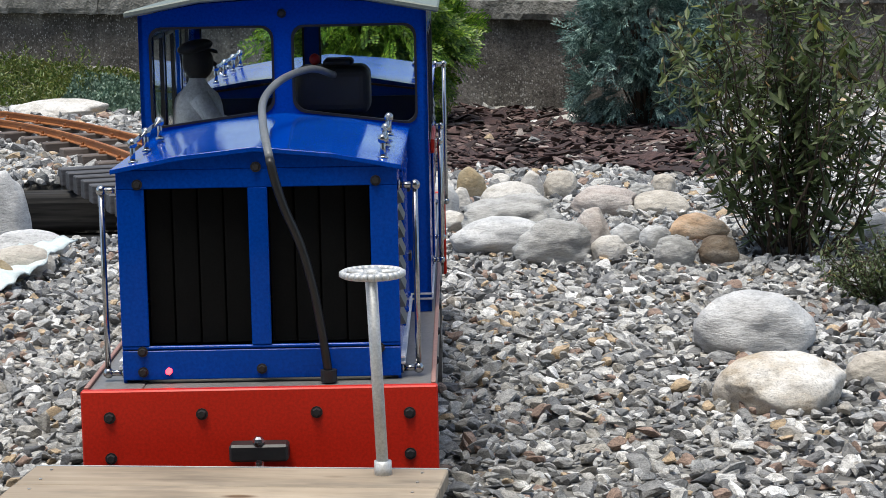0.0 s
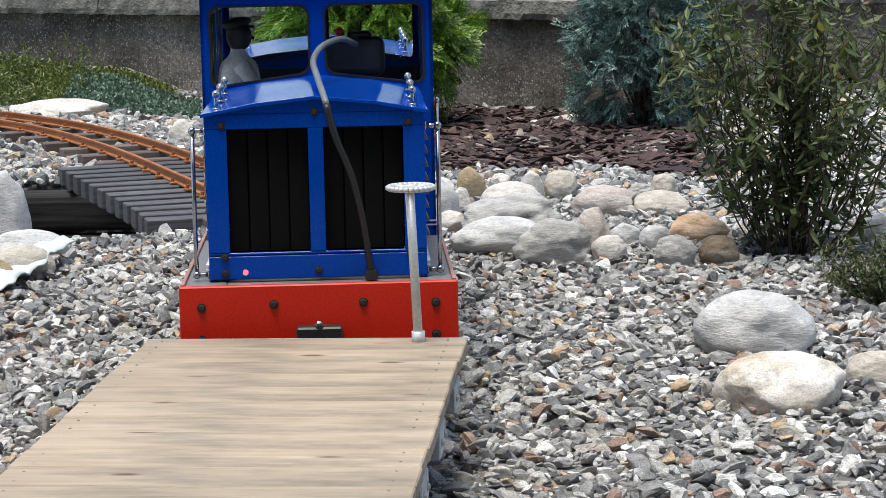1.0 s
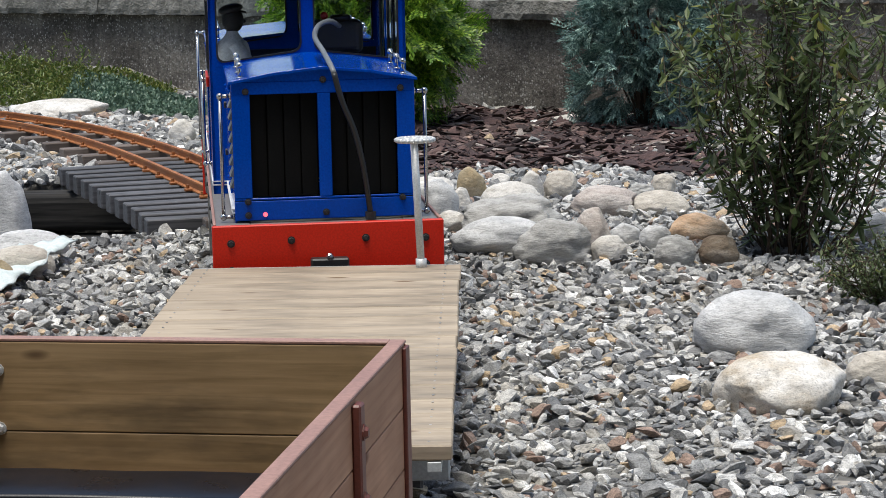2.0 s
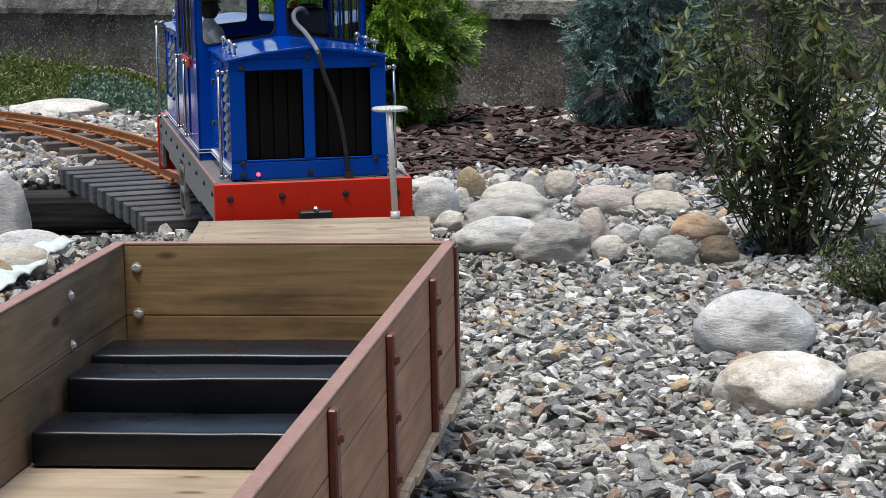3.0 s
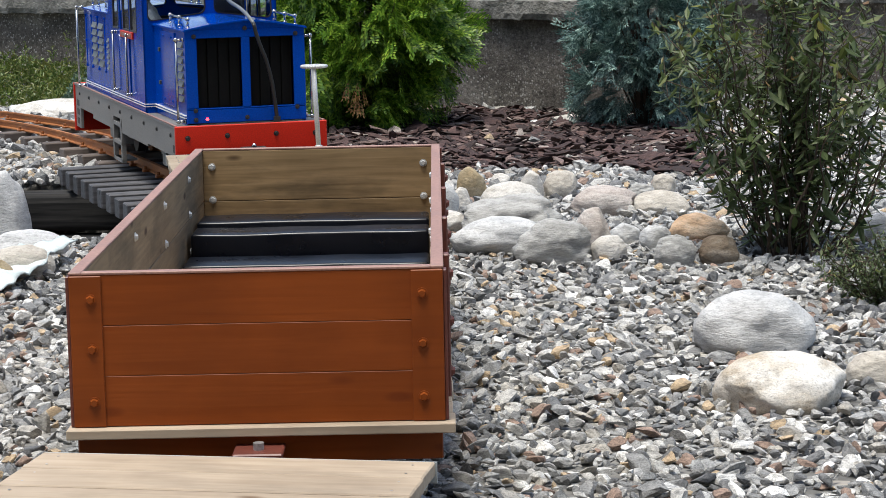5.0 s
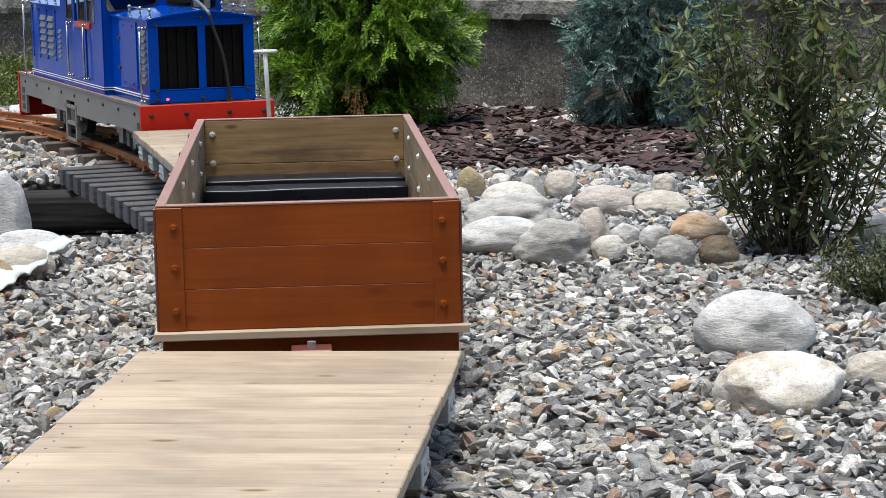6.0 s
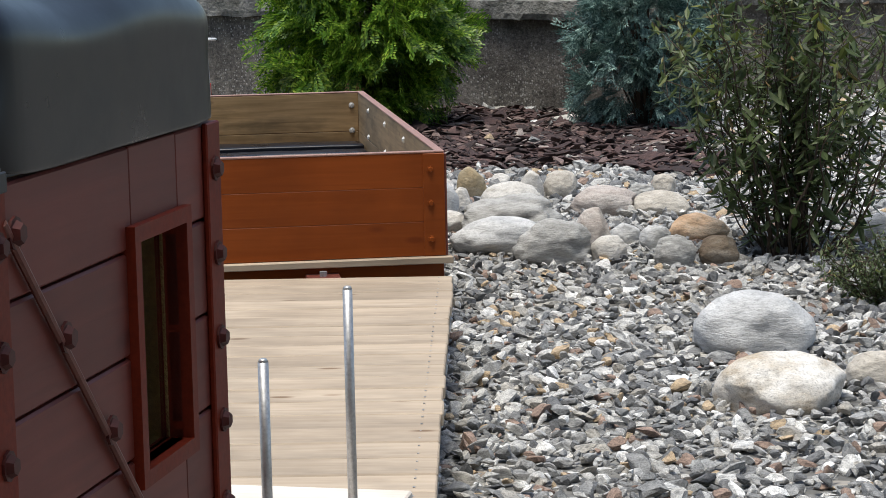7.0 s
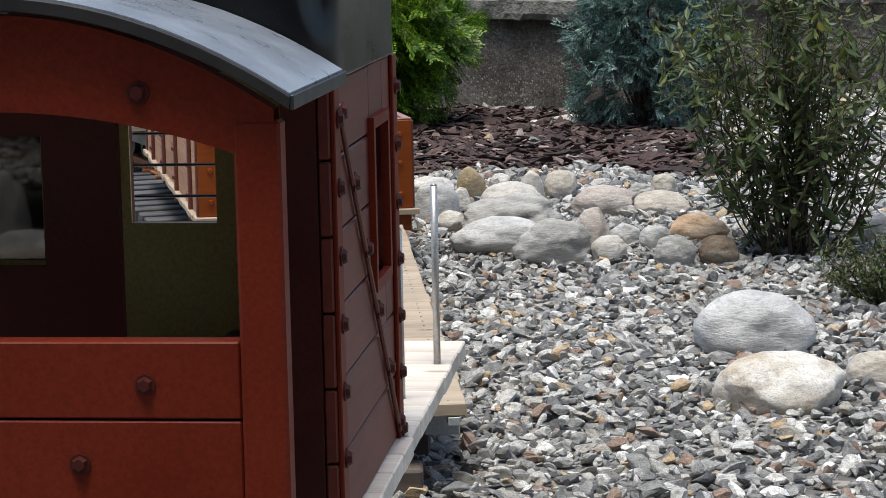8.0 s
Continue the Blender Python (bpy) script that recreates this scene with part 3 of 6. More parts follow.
def boulder(x, y, w, h, label, material, seed):
    """A water-worn rock, about two thirds of it above the ground."""
    bm = bmesh.new()
    bmesh.ops.create_icosphere(bm, subdivisions=5, radius=1)
    rng = random.Random(seed)
    cuts = [(Vector((rng.gauss(0, 1), rng.gauss(0, 1), rng.gauss(0, 0.7))).normalized(), rng.uniform(0.7, 0.95)) for _ in range(8)]
    o = Vector((seed * 3.1, seed * 1.7, 0))
    crag = 2.2 if material is ROCK_DARK else 1.0
    dent = Vector((-0.35, -0.8, 0.45)).normalized()
    for v in bm.verts:
        p = v.co.copy()
        for d, k in cuts:
            s = p.dot(d) - k
            if s > 0:
                p -= d * s * 0.62
        q = p.copy()
        p *= 1 + 0.13 * noise.noise(q * 1.2 + o) + 0.05 * crag * noise.noise(q * 3.1 + o) + 0.012 * crag * noise.noise(Vector((q.x * 4, q.y * 4, q.z * 15 + q.x * 5)) + o) + 0.008 * crag * noise.noise(q * 17 + o)
        if seed in (1, 4):
            p *= 1 - 0.10 * max(0, 1 - (q.normalized() - dent).length / 0.42) ** 1.5
        v.co = p
    lo = [min(v.co[i] for v in bm.verts) for i in range(3)]
    ext = [max(v.co[i] for v in bm.verts) - lo[i] for i in range(3)]
    for v in bm.verts:
        v.co = (((v.co.x - lo[0]) / ext[0] - 0.5) * w, ((v.co.y - lo[1]) / ext[1] - 0.5) * w * 0.75, ((v.co.z - lo[2]) / ext[2] * 1.5 - 0.5) * h)
    ob = new("boulder", mesh_of("boulder", bm, material, True))
    ob.location = (x, y, height(x, y) + 0.012)
    return tagged(ob, label, "boulder", "garden boulders")


boulder(0.601, 4.309, 0.239, 0.113, "rounded grey boulder with fine layers lying on gravel", ROCK_GREY, 1)
boulder(0.576, 3.815, 0.233, 0.086, "broad whitish boulder with tan stains on gravel", ROCK_STAINED, 2)
boulder(0.778, 3.991, 0.117, 0.057, "low grey-tan boulder on gravel", ROCK_TAN, 3)
boulder(0.141, 5.693, 0.249, 0.082, "flat bluish-white boulder on gravel", ROCK_GREY, 4)
boulder(0.190, 6.058, 0.280, 0.101, "layered grey slab leaning among rocks", ROCK_DARK, 5)
boulder(0.269, 5.512, 0.200, 0.102, "layered grey rock with uneven edges", ROCK_DARK, 6)
boulder(0.204, 6.581, 0.189, 0.076, "smooth pale cream rock by the mulch", ROCK_PALE, 7)
boulder(0.091, 6.836, 0.092, 0.091, "ochre stone beside the bark mulch", ROCK_OCHRE, 8)
boulder(0.270, 6.816, 0.082, 0.079, "smooth white stone by the mulch", ROCK_PALE, 9)
boulder(0.361, 6.841, 0.104, 0.074, "grey-beige rounded stone by the mulch", ROCK_TAN, 10)
boulder(0.465, 6.466, 0.194, 0.073, "pinkish grey flat rock", ROCK_PINK, 11)
boulder(0.630, 6.426, 0.164, 0.061, "flat pale grey rock on gravel", ROCK_TAN, 12)
boulder(0.675, 6.834, 0.082, 0.059, "small grey stone by the mulch", ROCK_TAN, 13)
boulder(0.665, 5.806, 0.160, 0.062, "orange-tan flat stone by the shrub", ROCK_ORANGE, 14)
boulder(0.380, 5.656, 0.100, 0.105, "pinkish rounded stone among grey rocks", ROCK_PINK, 15)
boulder(-0.016, 6.336, 0.130, 0.113, "large grey rock beside the track", ROCK_GREY, 16)
boulder(0.563, 5.425, 0.100, 0.069, "grey stone by the shrub", ROCK_DARK, 17)
boulder(0.541, 5.686, 0.085, 0.051, "small pale stone lying on gravel", ROCK_GREY, 18)
boulder(0.670, 5.433, 0.098, 0.063, "brown pointed stone under the shrub", ROCK_BROWN, 19)
boulder(0.409, 5.496, 0.092, 0.058, "small pale stone lying on gravel", ROCK_PALE, 20)
boulder(-0.161, 7.046, 0.109, 0.094, "pale grey stone beside the mulch", ROCK_GREY, 21)
boulder(-0.040, 6.965, 0.164, 0.046, "flat pale stone by the mulch", ROCK_PALE, 22)
boulder(0.057, 6.565, 0.056, 0.064, "pale rounded stone between larger rocks", ROCK_PALE, 29)
boulder(0.467, 5.755, 0.083, 0.049, "small greyish stone lying on gravel", ROCK_GREY, 30)
boulder(0.600, 6.764, 0.088, 0.041, "small dark stone at the mulch edge", ROCK_DARK, 31)
boulder(0.187, 7.132, 0.064, 0.033, "small white stone in the mulch edge", ROCK_PALE, 32)
boulder(1.130, 5.793, 0.098, 0.061, "whitish flat stone behind the low shrub", ROCK_GREY, 33)
boulder(0.020, 6.102, 0.091, 0.052, "low flat pale stone beside the track", ROCK_PALE, 34)
boulder(-1.080, 5.837, 0.208, 0.062, "pale grey rock before the bridge", ROCK_GREY, 24)
boulder(-1.034, 5.456, 0.177, 0.075, "beige rock on white fleece", ROCK_TAN, 25)
boulder(-1.049, 5.287, 0.069, 0.067, "brown-tan rock on the white fleece", ROCK_OCHRE, 26)
boulder(-1.694, 10.092, 0.422, 0.074, "flat whitish stone slab behind the track", ROCK_PALE, 27)
boulder(-1.004, 8.759, 0.109, 0.084, "white rounded stone by the rails", ROCK_PALE, 28)
boulder(0.541, 8.966, 0.197, 0.032, "flat pale edging stone below the wall", ROCK_PALE, 35)
boulder(-1.265, 6.42, 0.21, 0.53, "tall grey rock beside the bridge", ROCK_GREY, 23)


# ---- track and bridge ----
def along(s):
    """Place and heading of the track at s metres from its start."""
    for a, b in zip(TRACK_PTS, TRACK_PTS[1:]):
        L = (b - a).length
        if s <= L:
            d = (b - a).normalized()
            return a + d * s, d
        s -= L
    return TRACK_PTS[-1], (TRACK_PTS[-1] - TRACK_PTS[-2]).normalized()


TRACK_LEN = sum((b - a).length for a, b in zip(TRACK_PTS, TRACK_PTS[1:]))
track = thing("railway_track", "rusty narrow garden railway track on wooden sleepers", "railway track", kind="structure")


def rail(side):
    prof = [(-0.013, 0.03), (0.013, 0.03), (0.013, 0.034), (0.003, 0.037), (0.003, 0.052), (0.007, 0.054), (0.007, 0.06), (-0.007, 0.06), (-0.007, 0.054), (-0.003, 0.052), (-0.003, 0.037), (-0.013, 0.034)]
    bm = bmesh.new()
    rings = []
    for i, p in enumerate(TRACK_PTS):
        d = (TRACK_PTS[min(i + 1, len(TRACK_PTS) - 1)] - TRACK_PTS[max(i - 1, 0)]).normalized()
        n = Vector((d.y, -d.x, 0))
        rings.append([bm.verts.new(p + n * (side * 0.096 + x) + Vector((0, 0, z))) for x, z in prof])
    for a, b in zip(rings, rings[1:]):
        for k in range(len(prof)):
            j = (k + 1) % len(prof)
            bm.faces.new((a[k], a[j], b[j], b[k]))
    bmesh.ops.recalc_face_normals(bm, faces=bm.faces[:])
    part("rail", bm, RUST, track)


rail(-1), rail(1)


def at_y(y):
    return min((s * 0.02 for s in range(int(TRACK_LEN / 0.02))), key=lambda s: abs(along(s)[0].y - y))


BRIDGE_SPAN = (at_y(6.27), at_y(7.78))
SLEEPER_MESH = mesh_of("sleeper", box(-0.2, 0.2, -0.035, 0.035, -0.03, 0.03, 0.004), SLEEPER)
CLIP_MESH = mesh_of("rail_clip", add_rod(box(-0.013, 0.013, -0.011, 0.011, 0.0, 0.009, 0.002), (0.004, 0, 0.008), (0.004, 0, 0.02), 0.006, 6), RUST)
BRIDGE_FROM, BRIDGE_TO = BRIDGE_SPAN
s = 0.3
while s < TRACK_LEN:
    p, d = along(s)
    on_bridge = BRIDGE_FROM < s < BRIDGE_TO
    ang = math.degrees(math.atan2(d.y, d.x)) - 90
    if not on_bridge:
        o = new("sleeper", SLEEPER_MESH)
        o.parent, o.matrix_basis = track, pose(p.x, p.y, 0.0, 0, 0, ang + random.uniform(-2, 2))
    for sd in (-1, 1):
        for w in (-0.02, 0.02):
            o = new("rail_clip", CLIP_MESH)
            o.parent, o.matrix_basis = track, pose(p.x, p.y, 0.029, 0, 0, ang) @ pose(sd * 0.096 + w, 0, 0, 0, 0, 0 if w > 0 else 180)
    s += 0.27 if not on_bridge else 0.2

bridge = thing("footboard_bridge", "small black-stained timber bridge under the rails", "bridge")
BOARD = mesh_of("bridge_board", box(-0.355, 0.27, -0.034, 0.034, -0.030, 0.0285, 0.003), BRIDGE_WOOD)
s = BRIDGE_FROM + 0.04
while s < BRIDGE_TO:
    p, d = along(s)
    o = new("bridge_board", BOARD)
    o.parent, o.matrix_basis = bridge, pose(p.x, p.y, 0.0, 0, 0, math.degrees(math.atan2(d.y, d.x)) - 90)
    s += 0.134
for sd in (-0.16, 0.16):
    a, d = along(BRIDGE_FROM - 0.05)
    b, e = along(BRIDGE_TO + 0.05)
    bm = bmesh.new()
    for i in range(12):
        q0, q1 = along(BRIDGE_FROM - 0.05 + 0.13 * i), along(BRIDGE_FROM - 0.05 + 0.13 * (i + 1))
        n0, n1 = Vector((q0[1].y, -q0[1].x, 0)), Vector((q1[1].y, -q1[1].x, 0))
        add_rod(bm, q0[0] + n0 * sd + Vector((0, 0, -0.06)), q1[0] + n1 * sd + Vector((0, 0, -0.06)), 0.034, 8)
    part("girder", bm, TARRED, bridge)


def timber_log(x, y, z, L, r, ang, label):
    """A squared-off old timber with checks along the grain."""
    bm = bmesh.new()
    n = 28
    rings = []
    for i in range(25):
        xx = L * (i / 24 - 0.5)
        ring = []
        for k in range(n):
            a = k * math.tau / n
            q = 1 / (abs(math.cos(a)) ** 5 + abs(math.sin(a)) ** 5) ** 0.2
            rr = r * q * 0.93 * (1 + 0.05 * noise.noise(Vector((xx * 2.5, math.cos(a) * 5, math.sin(a) * 5 + z * 9))) - 0.09 * max(0, noise.noise(Vector((xx * 1.2, k * 1.7, 3 + x))) - 0.2))
            ring.append(bm.verts.new((xx, rr * math.cos(a), rr * math.sin(a))))
        rings.append(ring)
    for p, q in zip(rings, rings[1:]):
        for k in range(n):
            bm.faces.new((p[k], p[(k + 1) % n], q[(k + 1) % n], q[k]))
    bm.faces.new(rings[0][::-1]), bm.faces.new(rings[-1])
    o = new("timber_log", mesh_of("timber_log", bm, TARRED))
    o.matrix_basis = pose(x, y, z, 0, 0, ang)
    return tagged(o, label, "log")


timber_log(-1.235, 7.5, -0.103, 0.4, 0.07, -2, "black tarred timber log under the bridge end")
# second log added only to fill the dark shadow below the first
timber_log(-1.20, 7.47, -0.25, 0.46, 0.075, 1, "lower black log added for the shadow in the gully")
timber_log(-0.86, 6.2, -0.045, 0.34, 0.035, 14, "grey-black round timber at the gully edge")


def fleece():
    bm = bmesh.new()
    nx, ny = 30, 24
    vs = []
    for j in range(ny + 1):
        row = []
        for i in range(nx + 1):
            u, v = i / nx, j / ny
            x, y = -1.3 + 0.37 * u * (0.75 + 0.25 * v) + 0.02 * noise.noise(Vector((0, v * 6, 2))), 4.95 + 0.75 * v + 0.03 * noise.noise(Vector((u * 5, 0, 4)))
            z = 0.022 + 0.025 * noise.noise(Vector((x * 11, y * 7, 1))) + 0.02 * noise.noise(Vector((x * 25, y * 16, 5))) + 0.03 * u * v
            row.append(bm.verts.new((x, y, max(z, 0.014))))
        vs.append(row)
    for j in range(ny):
        for i in range(nx):
            bm.faces.new((vs[j][i], vs[j][i + 1], vs[j + 1][i + 1], vs[j + 1][i]))
    o = new("garden_fleece", mesh_of("garden_fleece", bm, FABRIC, True))
    sol = o.modifiers.new("thickness", "SOLIDIFY")
    sol.thickness = 0.004
    tagged(o, "crumpled pale garden fleece lying over stones", "fleece")


fleece()


# ---- plants ----
def leaf_mesh(name, leaves, material, parent, label=""):
    """Leaves as small folded blades. Each: base, direction, side, length, width."""
    V, F = [], []
    for p, d, sd, L, w in leaves:
        n = d.cross(sd)
        b = len(V)
        V += [p, p + d * L * 0.35 + sd * w * 0.5 + n * w * 0.12, p + d * L * 0.35 - sd * w * 0.5 + n * w * 0.12, p + d * L * 0.72 + sd * w * 0.36 - n * w * 0.05, p + d * L * 0.72 - sd * w * 0.36 - n * w * 0.05, p + d * L - n * w * 0.25, p + d * L * 0.4 - n * w * 0.1]
        F += [(b, b + 1, b + 6), (b, b + 6, b + 2), (b + 1, b + 3, b + 6), (b + 2, b + 6, b + 4), (b + 3, b + 5, b + 6), (b + 4, b + 6, b + 5)]
    me = bpy.data.meshes.new(name)
    me.from_pydata([v[:] for v in V], [], F)
    me.materials.append(material)
    o = new(name, me)
    o.parent = parent
    return tagged(o, label)


def rand_dir(rng, up=0.0):
    v = Vector((rng.gauss(0, 1), rng.gauss(0, 1), rng.gauss(0, 1) + up))
    return v.normalized()


def spray(rng, p, d, up, L, out, w):
    """A flat drooping spray: a rib with side twigs, each with a few scale leaves."""
    sd = d.cross(up)
    sd = sd.normalized() if sd.length > 0.01 else d.orthogonal().normalized()
    n = max(5, int(L / 0.012))
    q, dd = p.copy(), d.copy()
    for i in range(n):
        dd = (dd + Vector((0, 0, -0.035))).normalized()
        q = q + dd * (L / n)
        k = 0.3 + 0.9 * math.sin(math.pi * min(1, 0.25 + 0.75 * (1 - i / n)))
        tw = L * 0.34 * k * rng.uniform(0.8, 1.15)
        for sg in (-1, 1):
            e = (dd * 0.72 + sd * sg * 0.7 + Vector((0, 0, -0.06))).normalized()
            m = max(2, int(tw / 0.013))
            for j in range(m):
                b = q + e * tw * (j / m)
                f = (e + dd * 0.55 * (1 if j % 2 else -0.35)).normalized()
                out.append((b, f, f.cross(sd.cross(dd)).normalized(), tw / m * 1.35, w))
    out.append((q, dd, sd, 0.02, w))


def scale_mesh(name, leaves, material, parent, label=""):
    """Scale leaves as small pointed blades."""
    V, F = [], []
    for p, d, sd, L, w in leaves:
        b = len(V)
        V += [p, p + d * L * 0.5 + sd * w * 0.5, p + d * L, p + d * L * 0.5 - sd * w * 0.5]
        F.append((b, b + 1, b + 2, b + 3))
    me = bpy.data.meshes.new(name)
    me.from_pydata([v[:] for v in V], [], F)
    me.materials.append(material)
    o = new(name, me)
    o.parent = parent
    return tagged(o, label)


def conifer(name, label, category, x, y, rad, top, material, seed, clumps, each, droop, fL, scale, loose, stem_mat=STEM, dead=0):
    """A bush of many branch ends; each carries a tuft of sprays, with gaps between the tufts."""
    rng = random.Random(seed)
    ob = thing(name, label, category, at=pose(x, y, height(x, y)))
    bm = bmesh.new()
    leaves = []
    for i in range(clumps):
        d = rand_dir(rng, 0.2)
        d.z = max(d.z, -0.8)
        lump = 0.9 + 0.22 * noise.noise(d * 2.4 + Vector((seed, 0, 0))) + rng.uniform(-loose, loose)
        deep = rng.random() < 0.28
        r = lump * (rng.uniform(0.5, 0.75) if deep else 1.0)
        wide = 1.0 if d.z > 0 else 1.0 + 0.2 * -d.z
        tip = Vector((d.x * rad * r * wide, d.y * rad * r * wide, max(0.06, top * 0.48 + d.z * top * 0.52 * r)))
        root = Vector((tip.x * 0.12, tip.y * 0.12, tip.z * 0.35))
        if i % 9 == 0:
            add_tube(bm, [(tip.x * 0.05, tip.y * 0.05, -0.02), root.lerp(tip, 0.4) + Vector((0, 0, 0.02)), tip], [0.007, 0.004, 0.0015], 5)
        axis = (d * 0.75 + Vector((0, 0, rng.uniform(-droop, 0.6))) + rand_dir(rng) * 0.3).normalized()
        face = (rand_dir(rng) + Vector((0, 0, 0.6)) + d * 0.3).normalized()
        for k in range(each):
            t = k / each
            b = tip - axis * fL * (1.1 - 0.9 * t) + rand_dir(rng) * fL * 0.24
            b.z = max(b.z, 0.03)
            g = (axis + rand_dir(rng) * 0.62 + Vector((0, 0, -0.25 * droop))).normalized()
            spray(rng, b, g, (face + rand_dir(rng) * 0.45).normalized(), fL * rng.uniform(0.55, 1.15), leaves, scale)
    part("stem", bm, stem_mat, ob)
    scale_mesh("crown", leaves, material, ob)
    if dead:
        dl = []
        for i in range(8):
            p = Vector((-0.02 + rng.gauss(0, 0.02), -rad * 0.93, 0.2 + rng.gauss(0, 0.03)))
            spray(rng, p, (Vector((rng.gauss(0, 0.25), -0.3, -1))).normalized(), rand_dir(rng), 0.06, dl, 0.006)
        scale_mesh("dead_spray", dl, THUJA_BROWN, ob, "dry brown hanging spray")
    return ob


conifer("thuja_bush", "round bright green thuja bush against the wall", "bush", -0.285, 8.95, 0.385, 0.92, THUJA, 5, 330, 9, 0.75, 0.12, 0.0085, 0.06, dead=1)
conifer("juniper_bush", "bushy blue-green juniper against the wall", "bush", 0.80, 8.72, 0.295, 0.76, JUNIPER, 9, 520, 10, 0.35, 0.06, 0.0062, 0.13)


def shrub(name, label, x, y, n, tall, spread, seed, pitch, leaf_len, base_r, young):
    """Upright arching stems; leaves stand alternately and hang, young tufts at the ends."""
    rng = random.Random(seed)
    ob = thing(name, label, "shrub", at=pose(x, y, height(x, y)))
    leaves, tips = [], []

    def dress(run, start, step, size):
        total = sum((b - a).length for a, b in zip(run, run[1:]))
        s, turn = start * total, rng.uniform(0, math.tau)
        while s < total:
            left, j = s, 0
            while j < len(run) - 2 and left > (run[j + 1] - run[j]).length:
                left -= (run[j + 1] - run[j]).length
                j += 1
            d0 = (run[j + 1] - run[j]).normalized()
            q = run[j] + d0 * left
            turn += 2.4 + rng.gauss(0, 0.3)
            out = Vector((math.cos(turn), math.sin(turn), 0))
            f = s / total
            d = (out + d0 * rng.uniform(0.0, 0.7) + Vector((0, 0, rng.uniform(-1.7, 0.15)))).normalized()
            sd = d.cross((Vector((0, 0, 1)) + rand_dir(rng) * 0.55).normalized()).normalized()
            L = leaf_len * size * rng.uniform(0.55, 1.2) * (1.0 - 0.45 * max(0, f - 0.6))
            (tips if f > 0.86 and rng.random() < young else leaves).append((q, d, sd, L, L * rng.uniform(0.25, 0.36)))
            s += step * rng.uniform(0.7, 1.3)

    for i in range(n):
        bm = bmesh.new()
        a = rng.uniform(0, math.tau)
        k = math.sqrt(rng.random())
        out = Vector((math.cos(a), math.sin(a) * 0.7, 0))
        h = tall * rng.uniform(0.72, 1.08) * (1 - 0.42 * k * k)
        wob = 0.017 * tall
        pts = [out * (base_r * k + spread * k * t ** (0.75 if k > 0.6 else 1.1)) + Vector((rng.gauss(0, wob), rng.gauss(0, wob), h * t - 0.01)) for t in (0, 0.18, 0.36, 0.54, 0.72, 0.88, 1.0)]
        pts = curve_pts(pts, 3)
        r0 = rng.uniform(0.0022, 0.0042) * (tall / 0.8) ** 0.5
        add_tube(bm, pts, [r0 * (1 - 0.78 * j / len(pts)) for j in range(len(pts))], 5)
        dress(pts, rng.uniform(0.07, 0.26), pitch, 1.0)
        for j in range(4, len(pts) - 2):
            if rng.random() < 0.42:
                d = ((pts[j + 1] - pts[j]).normalized() * 0.9 + rand_dir(rng) * 0.8).normalized()
                L = rng.uniform(0.08, 0.24) * tall
                e = [pts[j], pts[j] + d * L * 0.5, pts[j] + d * L + Vector((0, 0, 0.03 * tall))]
                add_tube(bm, e, [0.0015, 0.0012, 0.0008], 4)
                dress(e, 0.15, pitch * 0.8, 0.72)
        part("stem", bm, STEM, ob)
    tagged(leaf_mesh("foliage", leaves, WILLOW, ob), kind="stuff")
    tagged(leaf_mesh("young_foliage", tips, YOUNG, ob, "yellow-green and reddish young leaves"), kind="stuff")
    return ob


shrub("leafy_shrub", "tall loose dark green shrub with narrow leaves", 0.865, 5.55, 50, 0.88, 0.27, 3, 0.0215, 0.062, 0.09, 0.7)
shrub("low_shrub", "low dark green shrub with small leaves on gravel", 1.0, 4.9, 70, 0.19, 0.14, 12, 0.0062, 0.023, 0.06, 0.15)


def grass_strip():
    """Low weeds with small leaves below the wall, a few tall stalks, creeping cover in front."""
    rng = random.Random(21)
    leaves, low = [], []
    for i in range(15000):
        x = -2.75 + rng.random() * 1.5
        back = rng.random()
        y = 13.66 - (x + 5.2) * 0.753 - 0.66 * back
        tuft = 0.5 + 0.5 * noise.noise(Vector((x * 7, y * 7, 1)))
        h = rng.random() * (0.03 + 0.11 * tuft * (1 - 0.55 * back)) * min(1, max(0.12, (-1.5 - x) / 0.8))
        d = rand_dir(rng, 0.5)
        leaves.append((Vector((x, y, height(x, y) + h)), d, d.cross(rand_dir(rng)).normalized(), rng.uniform(0.014, 0.034), rng.choice((0.005, 0.009, 0.013))))
    for i in range(16):
        x = -2.5 + rng.random() * 0.9
        y = 13.6 - (x + 5.2) * 0.753 - rng.uniform(0.05, 0.4)
        h = rng.uniform(0.14, 0.27)
        for k in range(34):
            p = Vector((x + rng.gauss(0, 0.006), y, height(x, y) + h * k / 34))
            d = rand_dir(rng, 0.9)
            leaves.append((p, d, d.cross(rand_dir(rng)).normalized(), rng.uniform(0.014, 0.028), 0.008))
    for i in range(11000):
        x = -1.75 + rng.random() * 0.85
        y = 10.72 - (x + 1.75) * 0.95 + rng.uniform(-0.3, 0.2)
        d = rand_dir(rng, 0.8)
        low.append((Vector((x, y, height(x, y) + rng.uniform(0.008, 0.035))), d, d.cross(rand_dir(rng)).normalized(), rng.uniform(0.012, 0.024), 0.013))
    a = leaf_mesh("grass", leaves, GRASS, None)
    tagged(a, "rough green weeds and grass below the wall", "grass", kind="stuff")
    b = leaf_mesh("ground_cover", low, CREEPER, None)
    tagged(b, "low grey-green creeping ground cover", "ground cover", kind="stuff")


grass_strip()


